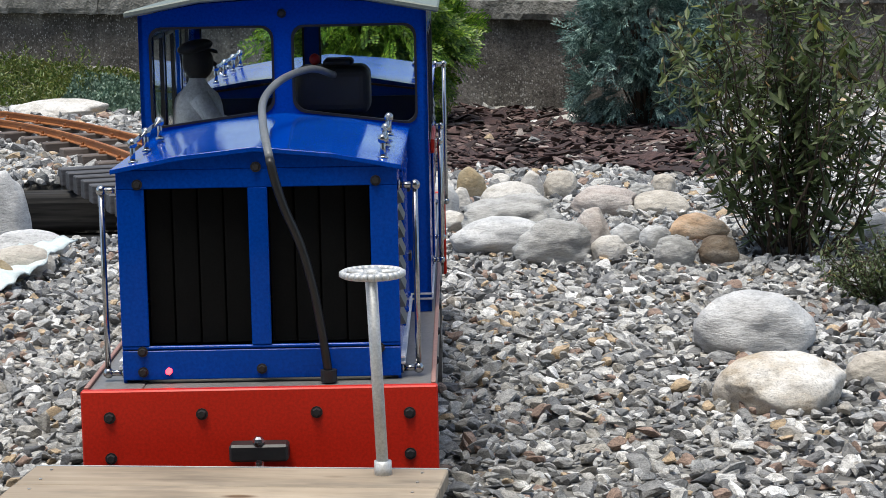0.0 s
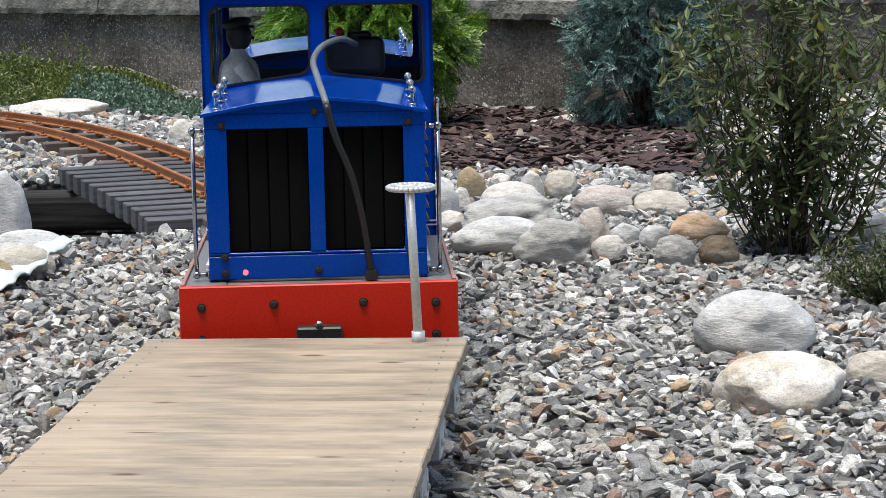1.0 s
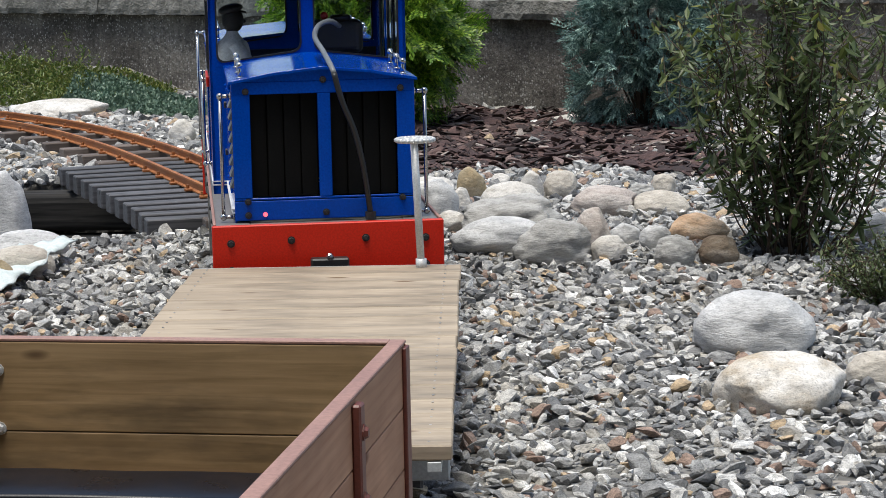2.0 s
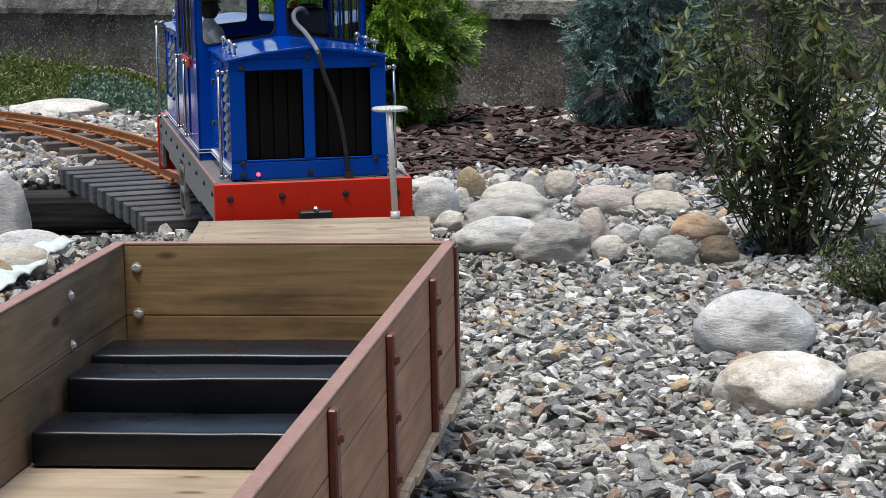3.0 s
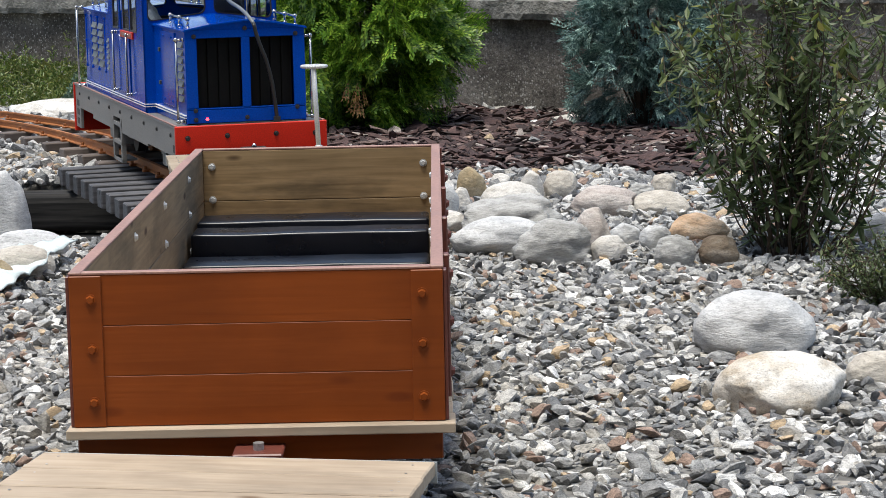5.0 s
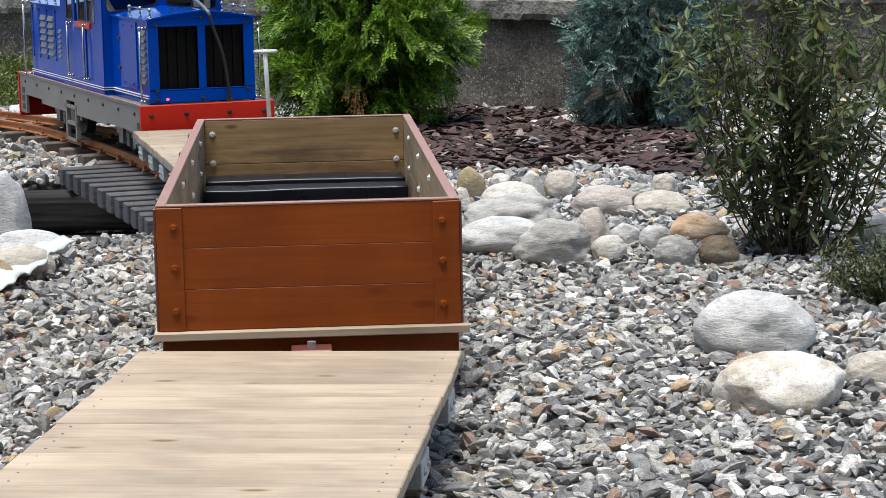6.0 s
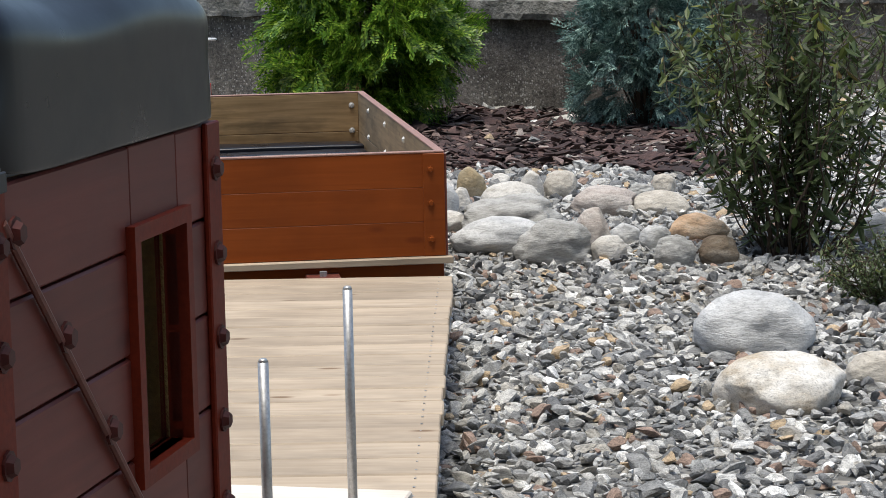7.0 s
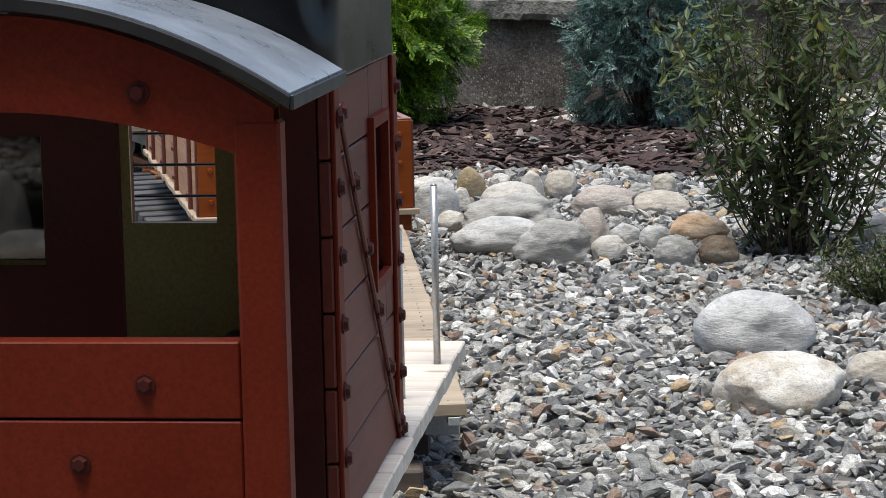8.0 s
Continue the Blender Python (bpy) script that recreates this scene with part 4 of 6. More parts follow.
# ---- the train ----
def wheelset(parent, y, r, name="wheel"):
    """Two flanged wheels on an axle, on the rails."""
    for sd in (-1, 1):
        bm = bmesh.new()
        add_rod(bm, (sd * 0.085, y, 0.06 + r), (sd * 0.112, y, 0.06 + r), r, 20)
        add_rod(bm, (sd * 0.079, y, 0.06 + r), (sd * 0.085, y, 0.06 + r), r + 0.006, 20)
        add_rod(bm, (sd * 0.112, y, 0.06 + r), (sd * 0.118, y, 0.06 + r), r * 0.35, 10)
        part(name, bm, BLACK, parent)
    part("axle", rod((-0.08, y, 0.06 + r), (0.08, y, 0.06 + r), 0.008, 8), BLACK, parent)


def handrail(parent, pts, ball=0.0065, r=0.0035, feet=None):
    """A thin rail through ball-topped stanchions."""
    bm = bmesh.new()
    for a, b in zip(pts, pts[1:]):
        add_rod(bm, a, b, r, 8)
    for p in pts:
        add_ball(bm, p, ball)
    if feet:
        for p in pts:
            q = (p[0] + feet[0], p[1] + feet[1], p[2] + feet[2])
            add_rod(bm, p, q, r * 1.1, 8)
            add_rod(bm, Vector(p).lerp(Vector(q), 0.85), q, r * 1.9, 8)
    part("handrail", bm, CHROME, parent, "polished handrail with ball knobs", True)


def louvres(parent, x, y0, y1, z0, z1, n, sd):
    """A stack of pressed louvres on a side panel."""
    for i in range(n):
        z = z0 + (z1 - z0) * (i + 0.5) / n
        h = (z1 - z0) / n * 0.72
        bm = bmesh.new()
        a = [bm.verts.new((x, yy, z + h / 2)) for yy in (y0, y1)]
        b = [bm.verts.new((x + sd * 0.007, yy, z - h / 2)) for yy in (y0 + 0.004, y1 - 0.004)]
        c = [bm.verts.new((x, yy, z - h / 2)) for yy in (y0, y1)]
        for f in ((a[0], a[1], b[1], b[0]), (b[0], b[1], c[1], c[0]), (a[0], b[0], c[0]), (a[1], c[1], b[1])):
            bm.faces.new(f)
        bmesh.ops.recalc_face_normals(bm, faces=bm.faces[:])
        part("louvre", bm, LOUVRE, parent)


def hood(parent, y0, y1, hw, z0, ze, zr, front_open, name):
    """Engine hood with a low ridged roof."""
    roof = [(-hw - 0.006, ze), (-hw * 0.55, ze + (zr - ze) * 0.62), (0, zr), (hw * 0.55, ze + (zr - ze) * 0.62), (hw + 0.006, ze)]
    body = part(name, box(-hw, -hw + 0.004, y0, y1, z0, ze), BLUE, parent)
    part("hood_side", box(hw - 0.004, hw, y0, y1, z0, ze), BLUE, body)
    top = bmesh.new()
    add_prism(top, [(x, z) for x, z in roof[::-1]] + [(x, z - 0.006) for x, z in roof], y0 - 0.012, y1)
    bmesh.ops.bevel(top, geom=top.edges[:], offset=0.0006, segments=1, affect="EDGES")
    part("hood_roof", top, BLUE, body)
    return body


def loco():
    ob = thing("diesel_locomotive", "glossy blue model diesel locomotive with red buffer beams", "locomotive")
    L = 2.03
    # buffer beams
    for y, sg in ((0.0, 1), (L, -1)):
        bm = box(-0.225, 0.225, min(y, y + sg * 0.014), max(y, y + sg * 0.014), 0.082, 0.26, 0.002)
        beam = part("buffer_beam", bm, RED, ob, "bright red buffer beam with black bolts")
        for x, z in ((-0.189, 0.2255), (-0.0725, 0.2285), (0.072, 0.2285), (0.189, 0.2255), (-0.189, 0.173), (0.189, 0.173)):
            bolt(beam, (x, y, z), 0.0062, "y", -sg)
        c = box(-0.037, 0.037, y - sg * 0.03 if sg > 0 else y, y if sg > 0 else y + 0.03, 0.172, 0.194, 0.003)
        cp = part("coupler", c, BLACK, beam, "black coupler pocket with a steel pin")
        part("coupler_pin", add_ball(rod((0, y - sg * 0.024, 0.165), (0, y - sg * 0.024, 0.197), 0.006), (0, y - sg * 0.024, 0.197), 0.008), CHROME, beam)
    # side frames, footplate
    for sd in (-1, 1):
        bm = bmesh.new()
        x0, x1 = sorted((sd * 0.219, sd * 0.209))
        for y0, y1, z0, z1 in ((0.014, L - 0.014, 0.205, 0.252), (0.014, 0.12, 0.13, 0.205), (0.12, 0.5, 0.168, 0.205), (0.5, 0.98, 0.16, 0.205), (1.16, 1.6, 0.16, 0.205), (1.6, 1.9, 0.175, 0.205), (1.9, L - 0.014, 0.1, 0.205)):
            add_box(bm, x0, x1, y0, y1, z0, z1)
        fr = part("side_frame", bm, FRAME_GREY, ob, "grey painted steel side frame")
        for k in range(9):
            bolt(fr, (sd * 0.219, 0.1 + k * 0.225, 0.228), 0.006, "x", sd)
        st = bmesh.new()
        for y0, y1, z0, z1 in ((0.98, 1.0, 0.06, 0.205), (1.14, 1.16, 0.06, 0.205), (0.98, 1.16, 0.06, 0.072), (0.98, 1.16, 0.118, 0.130), (0.98, 1.16, 0.178, 0.19)):
            add_box(st, x0 - 0.002, x1 + 0.002, y0, y1, z0, z1)
        add_box(st, min(sd * 0.219, sd * 0.17), max(sd * 0.219, sd * 0.17), 0.99, 1.15, 0.066, 0.072)
        bmesh.ops.remove_doubles(st, verts=st.verts[:], dist=1e-4)
        part("footstep", st, FRAME_GREY, ob)
        # black plates on the uncut frame stand in for dark step openings
        for y in (0.045, 1.955):
            for z in (0.125, 0.158, 0.191):
                part("step_hole_patch", box(min(sd * 0.2185, sd * 0.2202), max(sd * 0.2185, sd * 0.2202), y - 0.025, y + 0.025, z - 0.011, z + 0.011), BLACK, fr)
        part("running_board", box(min(sd * 0.222, sd * 0.15), max(sd * 0.222, sd * 0.15), 0.014, L - 0.014, 0.252, 0.2575, 0.001), FRAME_GREY, ob)
        part("edge_strip", box(min(sd * 0.2225, sd * 0.2165), max(sd * 0.2225, sd * 0.2165), 0.014, L - 0.014, 0.2578, 0.2625, 0.001), PINKISH, ob, "pale red edge strip")
    part("footplate", box(-0.149, 0.149, 0.014, L - 0.014, 0.246, 0.2565), FRAME_GREY, ob)
    for y in (0.32, 0.58, 1.35, 1.62):
        wheelset(ob, y, 0.062)
    for y in (0.45, 1.48):
        for sd in (-1, 1):
            bm = bmesh.new()
            add_box(bm, sd * 0.135 - 0.008, sd * 0.135 + 0.008, y - 0.24, y + 0.24, 0.115, 0.15)
            for k in (-0.13, 0.13):
                add_box(bm, sd * 0.14 - 0.014, sd * 0.14 + 0.014, y + k - 0.03, y + k + 0.03, 0.09, 0.16)
                for j in range(5):
                    add_rod(bm, (sd * 0.145, y + k * 0.35 - 0.02, 0.088 + j * 0.009), (sd * 0.145, y + k * 0.35 + 0.02, 0.09 + j * 0.009), 0.006, 6)
            part("bogie_frame", bm, FRAME_GREY, ob, "grey bogie side frame")
    # front hood
    h = hood(ob, 0.06, 0.56, 0.178, 0.258, 0.534, 0.560, True, "front_hood")
    for z0, z1, x0, x1 in ((0.262, 0.300, -0.178, 0.178), (0.3015, 0.3055, -0.178, 0.178), (0.508, 0.532, -0.178, 0.178)):
        part("hood_front_panel", box(x0, x1, 0.055, 0.061, z0, z1, 0.001), BLUE, h)
    tri = bmesh.new()
    add_prism(tri, [(-0.178, 0.5325), (0.178, 0.5325), (0.178, 0.534), (0.098, 0.5485), (0, 0.5545), (-0.098, 0.5485), (-0.178, 0.534)], 0.0555, 0.061)
    part("hood_front_panel", tri, BLUE, h)
    for x0, x1 in ((-0.178, -0.143), (-0.0115, 0.0135), (0.143, 0.178)):
        part("hood_front_panel", box(x0, x1, 0.0545, 0.061, 0.3058, 0.5078, 0.001), BLUE, h)
    for x0, x1 in ((-0.143, -0.0115), (0.0135, 0.143)):
        g = part("radiator_grille", box(x0, x1, 0.086, 0.09, 0.3058, 0.508), CLOTH, h, "black radiator grille with upright slats")
        w = (x1 - x0) / 4
        for k in range(4):
            sl = bmesh.new()
            add_box(sl, x0 + k * w + 0.001, x0 + (k + 1) * w - 0.002, 0.0, 0.006, 0.3065, 0.5075)
            bmesh.ops.transform(sl, matrix=pose(x0 + (k + 0.5) * w, 0.074, 0, 0, 0, 9) @ pose(-(x0 + (k + 0.5) * w), 0, 0), verts=sl.verts[:])
            part("slat", sl, CLOTH, g)
    for x, z in ((-0.151, 0.514), (0.151, 0.514), (-0.152, 0.299), (0.151, 0.299), (0, 0.534), (-0.152, 0.2725), (0.0, 0.2745)):
        bolt(h, (x, 0.0545, z), 0.0055)
    lamp = part("tail_lamp", add_rod(bmesh.new(), (-0.119, 0.056, 0.2735), (-0.119, 0.05, 0.2735), 0.0042, 10), LED, ob, "glowing small red lamp")
    for sd in (-1, 1):
        x = sd * 0.178
        part("side_door", box(min(x, x + sd * 0.004), max(x, x + sd * 0.004), 0.20, 0.43, 0.30, 0.52, 0.001), BLUE, h)
        louvres(h, x, 0.085, 0.16, 0.32, 0.50, 8, sd)
        for z in (0.36, 0.46):
            part("hinge", box(min(x, x + sd * 0.008), max(x, x + sd * 0.008), 0.425, 0.45, z - 0.006, z + 0.006, 0.001), BLACK, h)
        handrail(ob, [(sd * 0.20, 0.075, 0.268), (sd * 0.20, 0.075, 0.505)], 0.007, 0.0037, (-sd * 0.022, 0, 0))
        handrail(ob, [(sd * 0.16, 0.09, 0.563), (sd * 0.16, 0.22, 0.565), (sd * 0.16, 0.36, 0.567)], 0.0068, 0.0032, (0, 0, -0.026))
        for y in (0.19, 0.245, 0.37, 0.44, 0.52):
            for z in (0.315, 0.505):
                bolt(h, (x + sd * 0.004 if 0.2 < y < 0.43 else x, y, z), 0.0038, "x", sd, BLUE)
        # white lining along the foot of the body
        part("lining", box(min(x, x + sd * 0.0055), max(x, x + sd * 0.0055), 0.06, 0.55, 0.284, 0.2865), WHITE, h)
        part("lining", box(min(x, x + sd * 0.0055), max(x, x + sd * 0.0055), 0.06, 0.55, 0.2765, 0.279), WHITE, h)
    # cab
    cab = part("cab", box(-0.212, -0.206, 0.55, 1.22, 0.258, 0.50), BLUE, ob)
    part("cab_side", box(0.206, 0.212, 0.55, 1.22, 0.258, 0.50), BLUE, cab)
    front = [(-0.2115, 0.258), (0.2115, 0.258), (0.2115, 0.708), (0.12, 0.724), (0, 0.73), (-0.12, 0.724), (-0.2115, 0.708)]

    def cab_end(y, t):
        part("cab_end_panel", box(-0.212, 0.212, y, y + t, 0.258, 0.533), BLUE, cab)
        for x0, x1 in ((-0.212, -0.198), (0.198, 0.212), (-0.012, 0.012)):
            part("cab_pillar", box(x0, x1, y, y + t, 0.533, 0.69), BLUE, cab)
        part("cab_end_top", add_prism(bmesh.new(), [(-0.212, 0.69), (0.212, 0.69), (0.212, 0.706), (0.12, 0.722), (0, 0.728), (-0.12, 0.722), (-0.212, 0.706)], y, y + t), BLUE, cab)
        for x0, x1, slant in ((-0.198, -0.012, 1), (0.012, 0.198, -1)):
            inner = round_rect(x0 + 0.0045, x1 - 0.0045, 0.5535, 0.6855, 0.018)
            inner = [(px, pz - (0.0 if pz > 0.62 else slant * (px - (x0 + x1) / 2) * -0.13)) for px, pz in inner]
            outer = round_rect(x0 - 0.001, x1 + 0.001, 0.532, 0.691, 0.002)
            mid = [(px + (-0.0035 if px < (x0 + x1) / 2 else 0.0035), pz + (0.0035 if pz > 0.62 else -0.0035)) for px, pz in inner]
            part("window_surround", ring_plate(outer, mid, y - 0.0004, y + t), BLUE, cab)
            part("window_seal", ring_plate(mid, inner, y - 0.002, y + t), BLACK, cab)
            gl = part("window_pane", box(x0 + 0.003, x1 - 0.003, y + t / 2 - 0.001, y + t / 2 + 0.001, 0.535, 0.688), GLASS, cab, "clear window pane")
            gl.visible_shadow = False
    cab_end(0.55, 0.006)
    cab_end(1.214, 0.006)
    for sd in (-1, 1):
        x0, x1 = sorted((sd * 0.206, sd * 0.212))
        bm = bmesh.new()
        add_box(bm, x0, x1, 0.55, 0.66, 0.50, 0.706)
        add_box(bm, x0, x1, 1.12, 1.22, 0.50, 0.706)
        add_box(bm, x0, x1, 0.66, 1.12, 0.67, 0.706)
        for y in (0.79, 0.93, 1.0):
            add_box(bm, x0, x1, y - 0.012, y + 0.012, 0.50, 0.67)
        part("cab_side", bm, BLUE, cab)
        for y0, y1 in ((0.66, 0.778), (0.802, 0.918), (1.012, 1.12)):
            r = bmesh.new()
            for a, b, c, d in ((y0, y1, 0.50, 0.506), (y0, y1, 0.664, 0.67), (y0, y0 + 0.006, 0.506, 0.664), (y1 - 0.006, y1, 0.506, 0.664)):
                add_box(r, x0 - 0.001, x1 + 0.001, a, b, c, d)
            part("window_frame", r, BLACK, cab)
            gl = part("window_pane", box(sd * 0.209 - 0.001, sd * 0.209 + 0.001, y0, y1, 0.503, 0.667), GLASS, cab, "clear window pane")
            gl.visible_shadow = False
        x = sd * 0.2125
        door = part("cab_door", box(min(x, x + sd * 0.003), max(x, x + sd * 0.003), 0.80, 1.0, 0.30, 0.498, 0.001), BLUE, cab)
        part("name_plate", box(min(x, x + sd * 0.006), max(x, x + sd * 0.006), 0.72, 0.95, 0.478, 0.5, 0.001), RED, cab, "small red name plate with pale marks")
        for k in range(7):
            part("plate_mark", box(min(x + sd * 0.006, x + sd * 0.0075), max(x + sd * 0.006, x + sd * 0.0075), 0.74 + k * 0.028, 0.757 + k * 0.028, 0.484, 0.494), PINKISH, cab)
        for y in (0.79, 1.05):
            handrail(ob, [(sd * 0.226, y, 0.30), (sd * 0.226, y, 0.49)], 0.006, 0.0038, (-sd * 0.014, 0, 0))
        for z in (0.2765, 0.284):
            part("lining", box(min(x, x + sd * 0.002), max(x, x + sd * 0.002), 0.55, 1.78, z, z + 0.0025), WHITE, cab)
    part("lining", box(-0.213, 0.213, 0.5475, 0.5495, 0.284, 0.2865), WHITE, cab)
    part("lining", box(-0.213, 0.213, 0.5475, 0.5495, 0.2765, 0.279), WHITE, cab)
    bm = bmesh.new()
    arc = [(-0.23, 0.704), (-0.12, 0.724), (0, 0.731), (0.12, 0.724), (0.23, 0.704)]
    add_prism(bm, [(x, z) for x, z in arc] + [(x, z + 0.009) for x, z in arc[::-1]], 0.53, 1.24)
    bmesh.ops.bevel(bm, geom=bm.edges[:], offset=0.002, segments=1, affect="EDGES")
    part("cab_roof", bm, ROOF_GREY, ob, "grey-green cab roof")
    bolt(cab, (0, 0.55, 0.706), 0.0055)
    # black panels added over the blue walls so the cab inside looks dark
    part("cab_dark_panel", box(-0.203, 0.203, 1.2085, 1.2135, 0.302, 0.531), BLACK, cab, "black panel added to darken the cab inside")
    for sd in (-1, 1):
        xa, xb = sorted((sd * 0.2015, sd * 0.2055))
        part("cab_dark_panel", box(xa, xb, 0.56, 1.207, 0.302, 0.496), BLACK, cab, "black panel added to darken the cab inside")
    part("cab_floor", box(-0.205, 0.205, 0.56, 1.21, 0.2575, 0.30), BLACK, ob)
    # controls inside the cab
    bm = box(0.012, 0.125, 0.60, 0.68, 0.55, 0.624, 0.016, 4)
    panel = part("control_box", bm, BLACK, ob, "black control box with a red knob")
    part("control_box_lid", box(0.055, 0.1, 0.61, 0.66, 0.622, 0.634, 0.004), BLACK, panel)
    part("knob", add_ball(bmesh.new(), (0.042, 0.63, 0.633), 0.009), REDKNOB, panel, "red knob", True)
    # hose
    pts = curve_pts([(0.072, 0.59, 0.612), (0.045, 0.50, 0.627), (0.013, 0.38, 0.622), (-0.002, 0.24, 0.606), (0.006, 0.11, 0.585), (0.019, 0.03, 0.552), (0.0265, 0.022, 0.52), (0.038, 0.022, 0.483), (0.056, 0.026, 0.437), (0.070, 0.03, 0.381), (0.079, 0.036, 0.325), (0.086, 0.042, 0.268)], 6)
    cut = 31
    part("hose", add_tube(bmesh.new(), pts[:cut + 1], 0.0054, 10), HOSE, ob, "grey flexible hose", True)
    part("hose_lower_end", add_tube(bmesh.new(), pts[cut:], 0.0058, 10), RUBBER, ob, "black hose end", True)
    part("hose_gland", rod((0.086, 0.042, 0.259), (0.086, 0.042, 0.274), 0.0105, 12), BLACK, ob)
    # rear hood
    r = hood(ob, 1.222, 1.80, 0.205, 0.258, 0.545, 0.572, False, "rear_hood")
    part("hood_back", box(-0.205, 0.205, 1.797, 1.803, 0.258, 0.545), BLUE, r)
    for sd in (-1, 1):
        x = sd * 0.205
        for y0 in (1.38, 1.52):
            louvres(r, x, y0, y0 + 0.1, 0.35, 0.505, 6, sd)
        louvres(r, x, 1.245, 1.29, 0.35, 0.46, 6, sd)
        for y in (1.35, 1.5, 1.645, 1.77):
            part("panel_strip", box(min(x, x + sd * 0.002), max(x, x + sd * 0.002), y - 0.003, y + 0.003, 0.335, 0.525, 0.0005), BLUE, r)
            for z in (0.34, 0.43, 0.52):
                bolt(r, (x + sd * 0.002, y, z), 0.0038, "x", sd, BLUE)
        handrail(ob, [(sd * 0.228, 1.84, 0.262), (sd * 0.228, 1.84, 0.545)], 0.007, 0.004, (-sd * 0.02, -0.02, 0))
        handrail(ob, [(sd * 0.18, 1.3, 0.58), (sd * 0.18, 1.46, 0.58), (sd * 0.18, 1.62, 0.58), (sd * 0.18, 1.76, 0.58)], 0.0065, 0.003, (0, 0, -0.028))
    return ob


LOCO = loco()


def driver():
    """Seated doll in a flat cap, one plain mesh, fixed in the cab."""
    bm = bmesh.new()
    body = curve_pts([(0, 0, 0.30), (0, 0, 0.46), (0, 0, 0.55), (0, 0, 0.578), (0, 0, 0.598)], 4)
    rad = [0.04] * 4 + [0.04, 0.041, 0.042, 0.041] + [0.039, 0.036, 0.032, 0.026] + [0.021, 0.017, 0.014, 0.013, 0.013]
    add_tube(bm, body, rad[:len(body)], 16)
    bmesh.ops.create_uvsphere(bm, u_segments=18, v_segments=12, radius=0.025, matrix=Matrix.Translation((0.002, 0, 0.618)) @ Matrix.Diagonal((1.0, 0.85, 1.2, 1)))
    add_rod(bm, (0.024, 0, 0.616), (0.031, 0, 0.612), 0.005, 8, 0.003)
    bmesh.ops.create_uvsphere(bm, u_segments=20, v_segments=10, radius=0.0275, matrix=Matrix.Translation((-0.002, 0, 0.642)) @ Matrix.Rotation(-0.2, 4, "Y") @ Matrix.Diagonal((1.05, 1.0, 0.42, 1)))
    bmesh.ops.create_cone(bm, cap_ends=True, segments=18, radius1=0.016, radius2=0.014, depth=0.005, matrix=pose(0.019, 0, 0.637, 0, 14, 0))
    for sg in (-1, 1):
        add_tube(bm, [(0.0, sg * 0.036, 0.565), (0.03, sg * 0.05, 0.52), (0.08, sg * 0.045, 0.50)], [0.017, 0.014, 0.011], 8)
    ob = new("driver_doll", mesh_of("driver_doll", bm, [DOLL, DOLL_SHIRT], True))
    for p in ob.data.polygons:
        p.material_index = 1 if p.center.z < 0.592 else 0
    ob.parent = LOCO
    ob.location = (-0.156, 0.80, 0.004)
    ob.rotation_euler = (0, 0, radians(8))
    tagged(ob, "model driver doll in a flat cap and pale shirt")


DOLL_SHIRT = surface("doll_shirt", (0.66, 0.65, 0.64), (0.76, 0.75, 0.74), 0.8, 0, 30, 200, 0.1)
driver()


def flat_wagon(label, L, hw, z, mat, frame_mat, n):
    """Flat wagon: cross boards on a steel frame, near end at y = 0."""
    ob = thing("flat_wagon", label, "wagon", "flat wagons")
    w = L / n
    me = mesh_of("deck_board", box(-hw, hw, 0.0014, w - 0.0014, -0.02, 0, 0.002), mat)
    for i in range(n):
        o = new("deck_board", me)
        o.parent, o.location = ob, (random.uniform(-0.002, 0.002), i * w, z + random.uniform(-0.0008, 0.0008))
    nails = bmesh.new()
    for sd in (-1, 1):
        for i in range(n):
            for k in (0.25, 0.75):
                add_rod(nails, (sd * (hw - 0.028), (i + k) * w, z - 0.001), (sd * (hw - 0.028), (i + k) * w, z + 0.0008), 0.002, 6)
    tagged(part("screws", nails, STEEL, ob), kind="stuff")
    for sd in (-1, 1):
        x0, x1 = sorted((sd * (hw - 0.012), sd * (hw - 0.03)))
        part("side_rail", box(x0, x1, 0, L, z - 0.034, z - 0.021, 0.001), frame_mat, ob, "grey steel side rail")
        for k in range(5):
            y = 0.12 + k * (L - 0.34) / 4
            x2, x3 = sorted((sd * (hw - 0.004), sd * (hw - 0.06)))
            part("bracket", box(x2, x3, y, y + 0.1, z - 0.075, z - 0.035, 0.002), frame_mat, ob)
            for b in (0.025, 0.075):
                bolt(ob, (sd * (hw - 0.004), y + b, z - 0.055), 0.005, "x", sd, STEEL)
        part("sole_bar", box(sd * 0.12 - 0.015, sd * 0.12 + 0.015, 0.03, L - 0.03, z - 0.075, z - 0.035), frame_mat, ob)
    part("end_strip", box(-hw, hw, L + 0.0005, L + 0.004, z - 0.03, z - 0.001), frame_mat, ob)
    for y in (0.2, 0.36, L - 0.36, L - 0.2):
        wheelset(ob, y, min(0.045, (z - 0.14) / 2 + 0.025))
    return ob


GALV = surface("grey_steel", (0.40, 0.43, 0.44), (0.52, 0.55, 0.555), 0.5, 0.1, 12, 200, 0.08)
DECK_A = flat_wagon("flat wagon with weathered cross boards and a hand brake wheel", 1.50, 0.255, 0.186, DECK_OLD, GALV, 16)
DECK_B = flat_wagon("flat wagon with pale new cross boards", 2.0, 0.274, 0.125, DECK_NEW, GALV, 22)


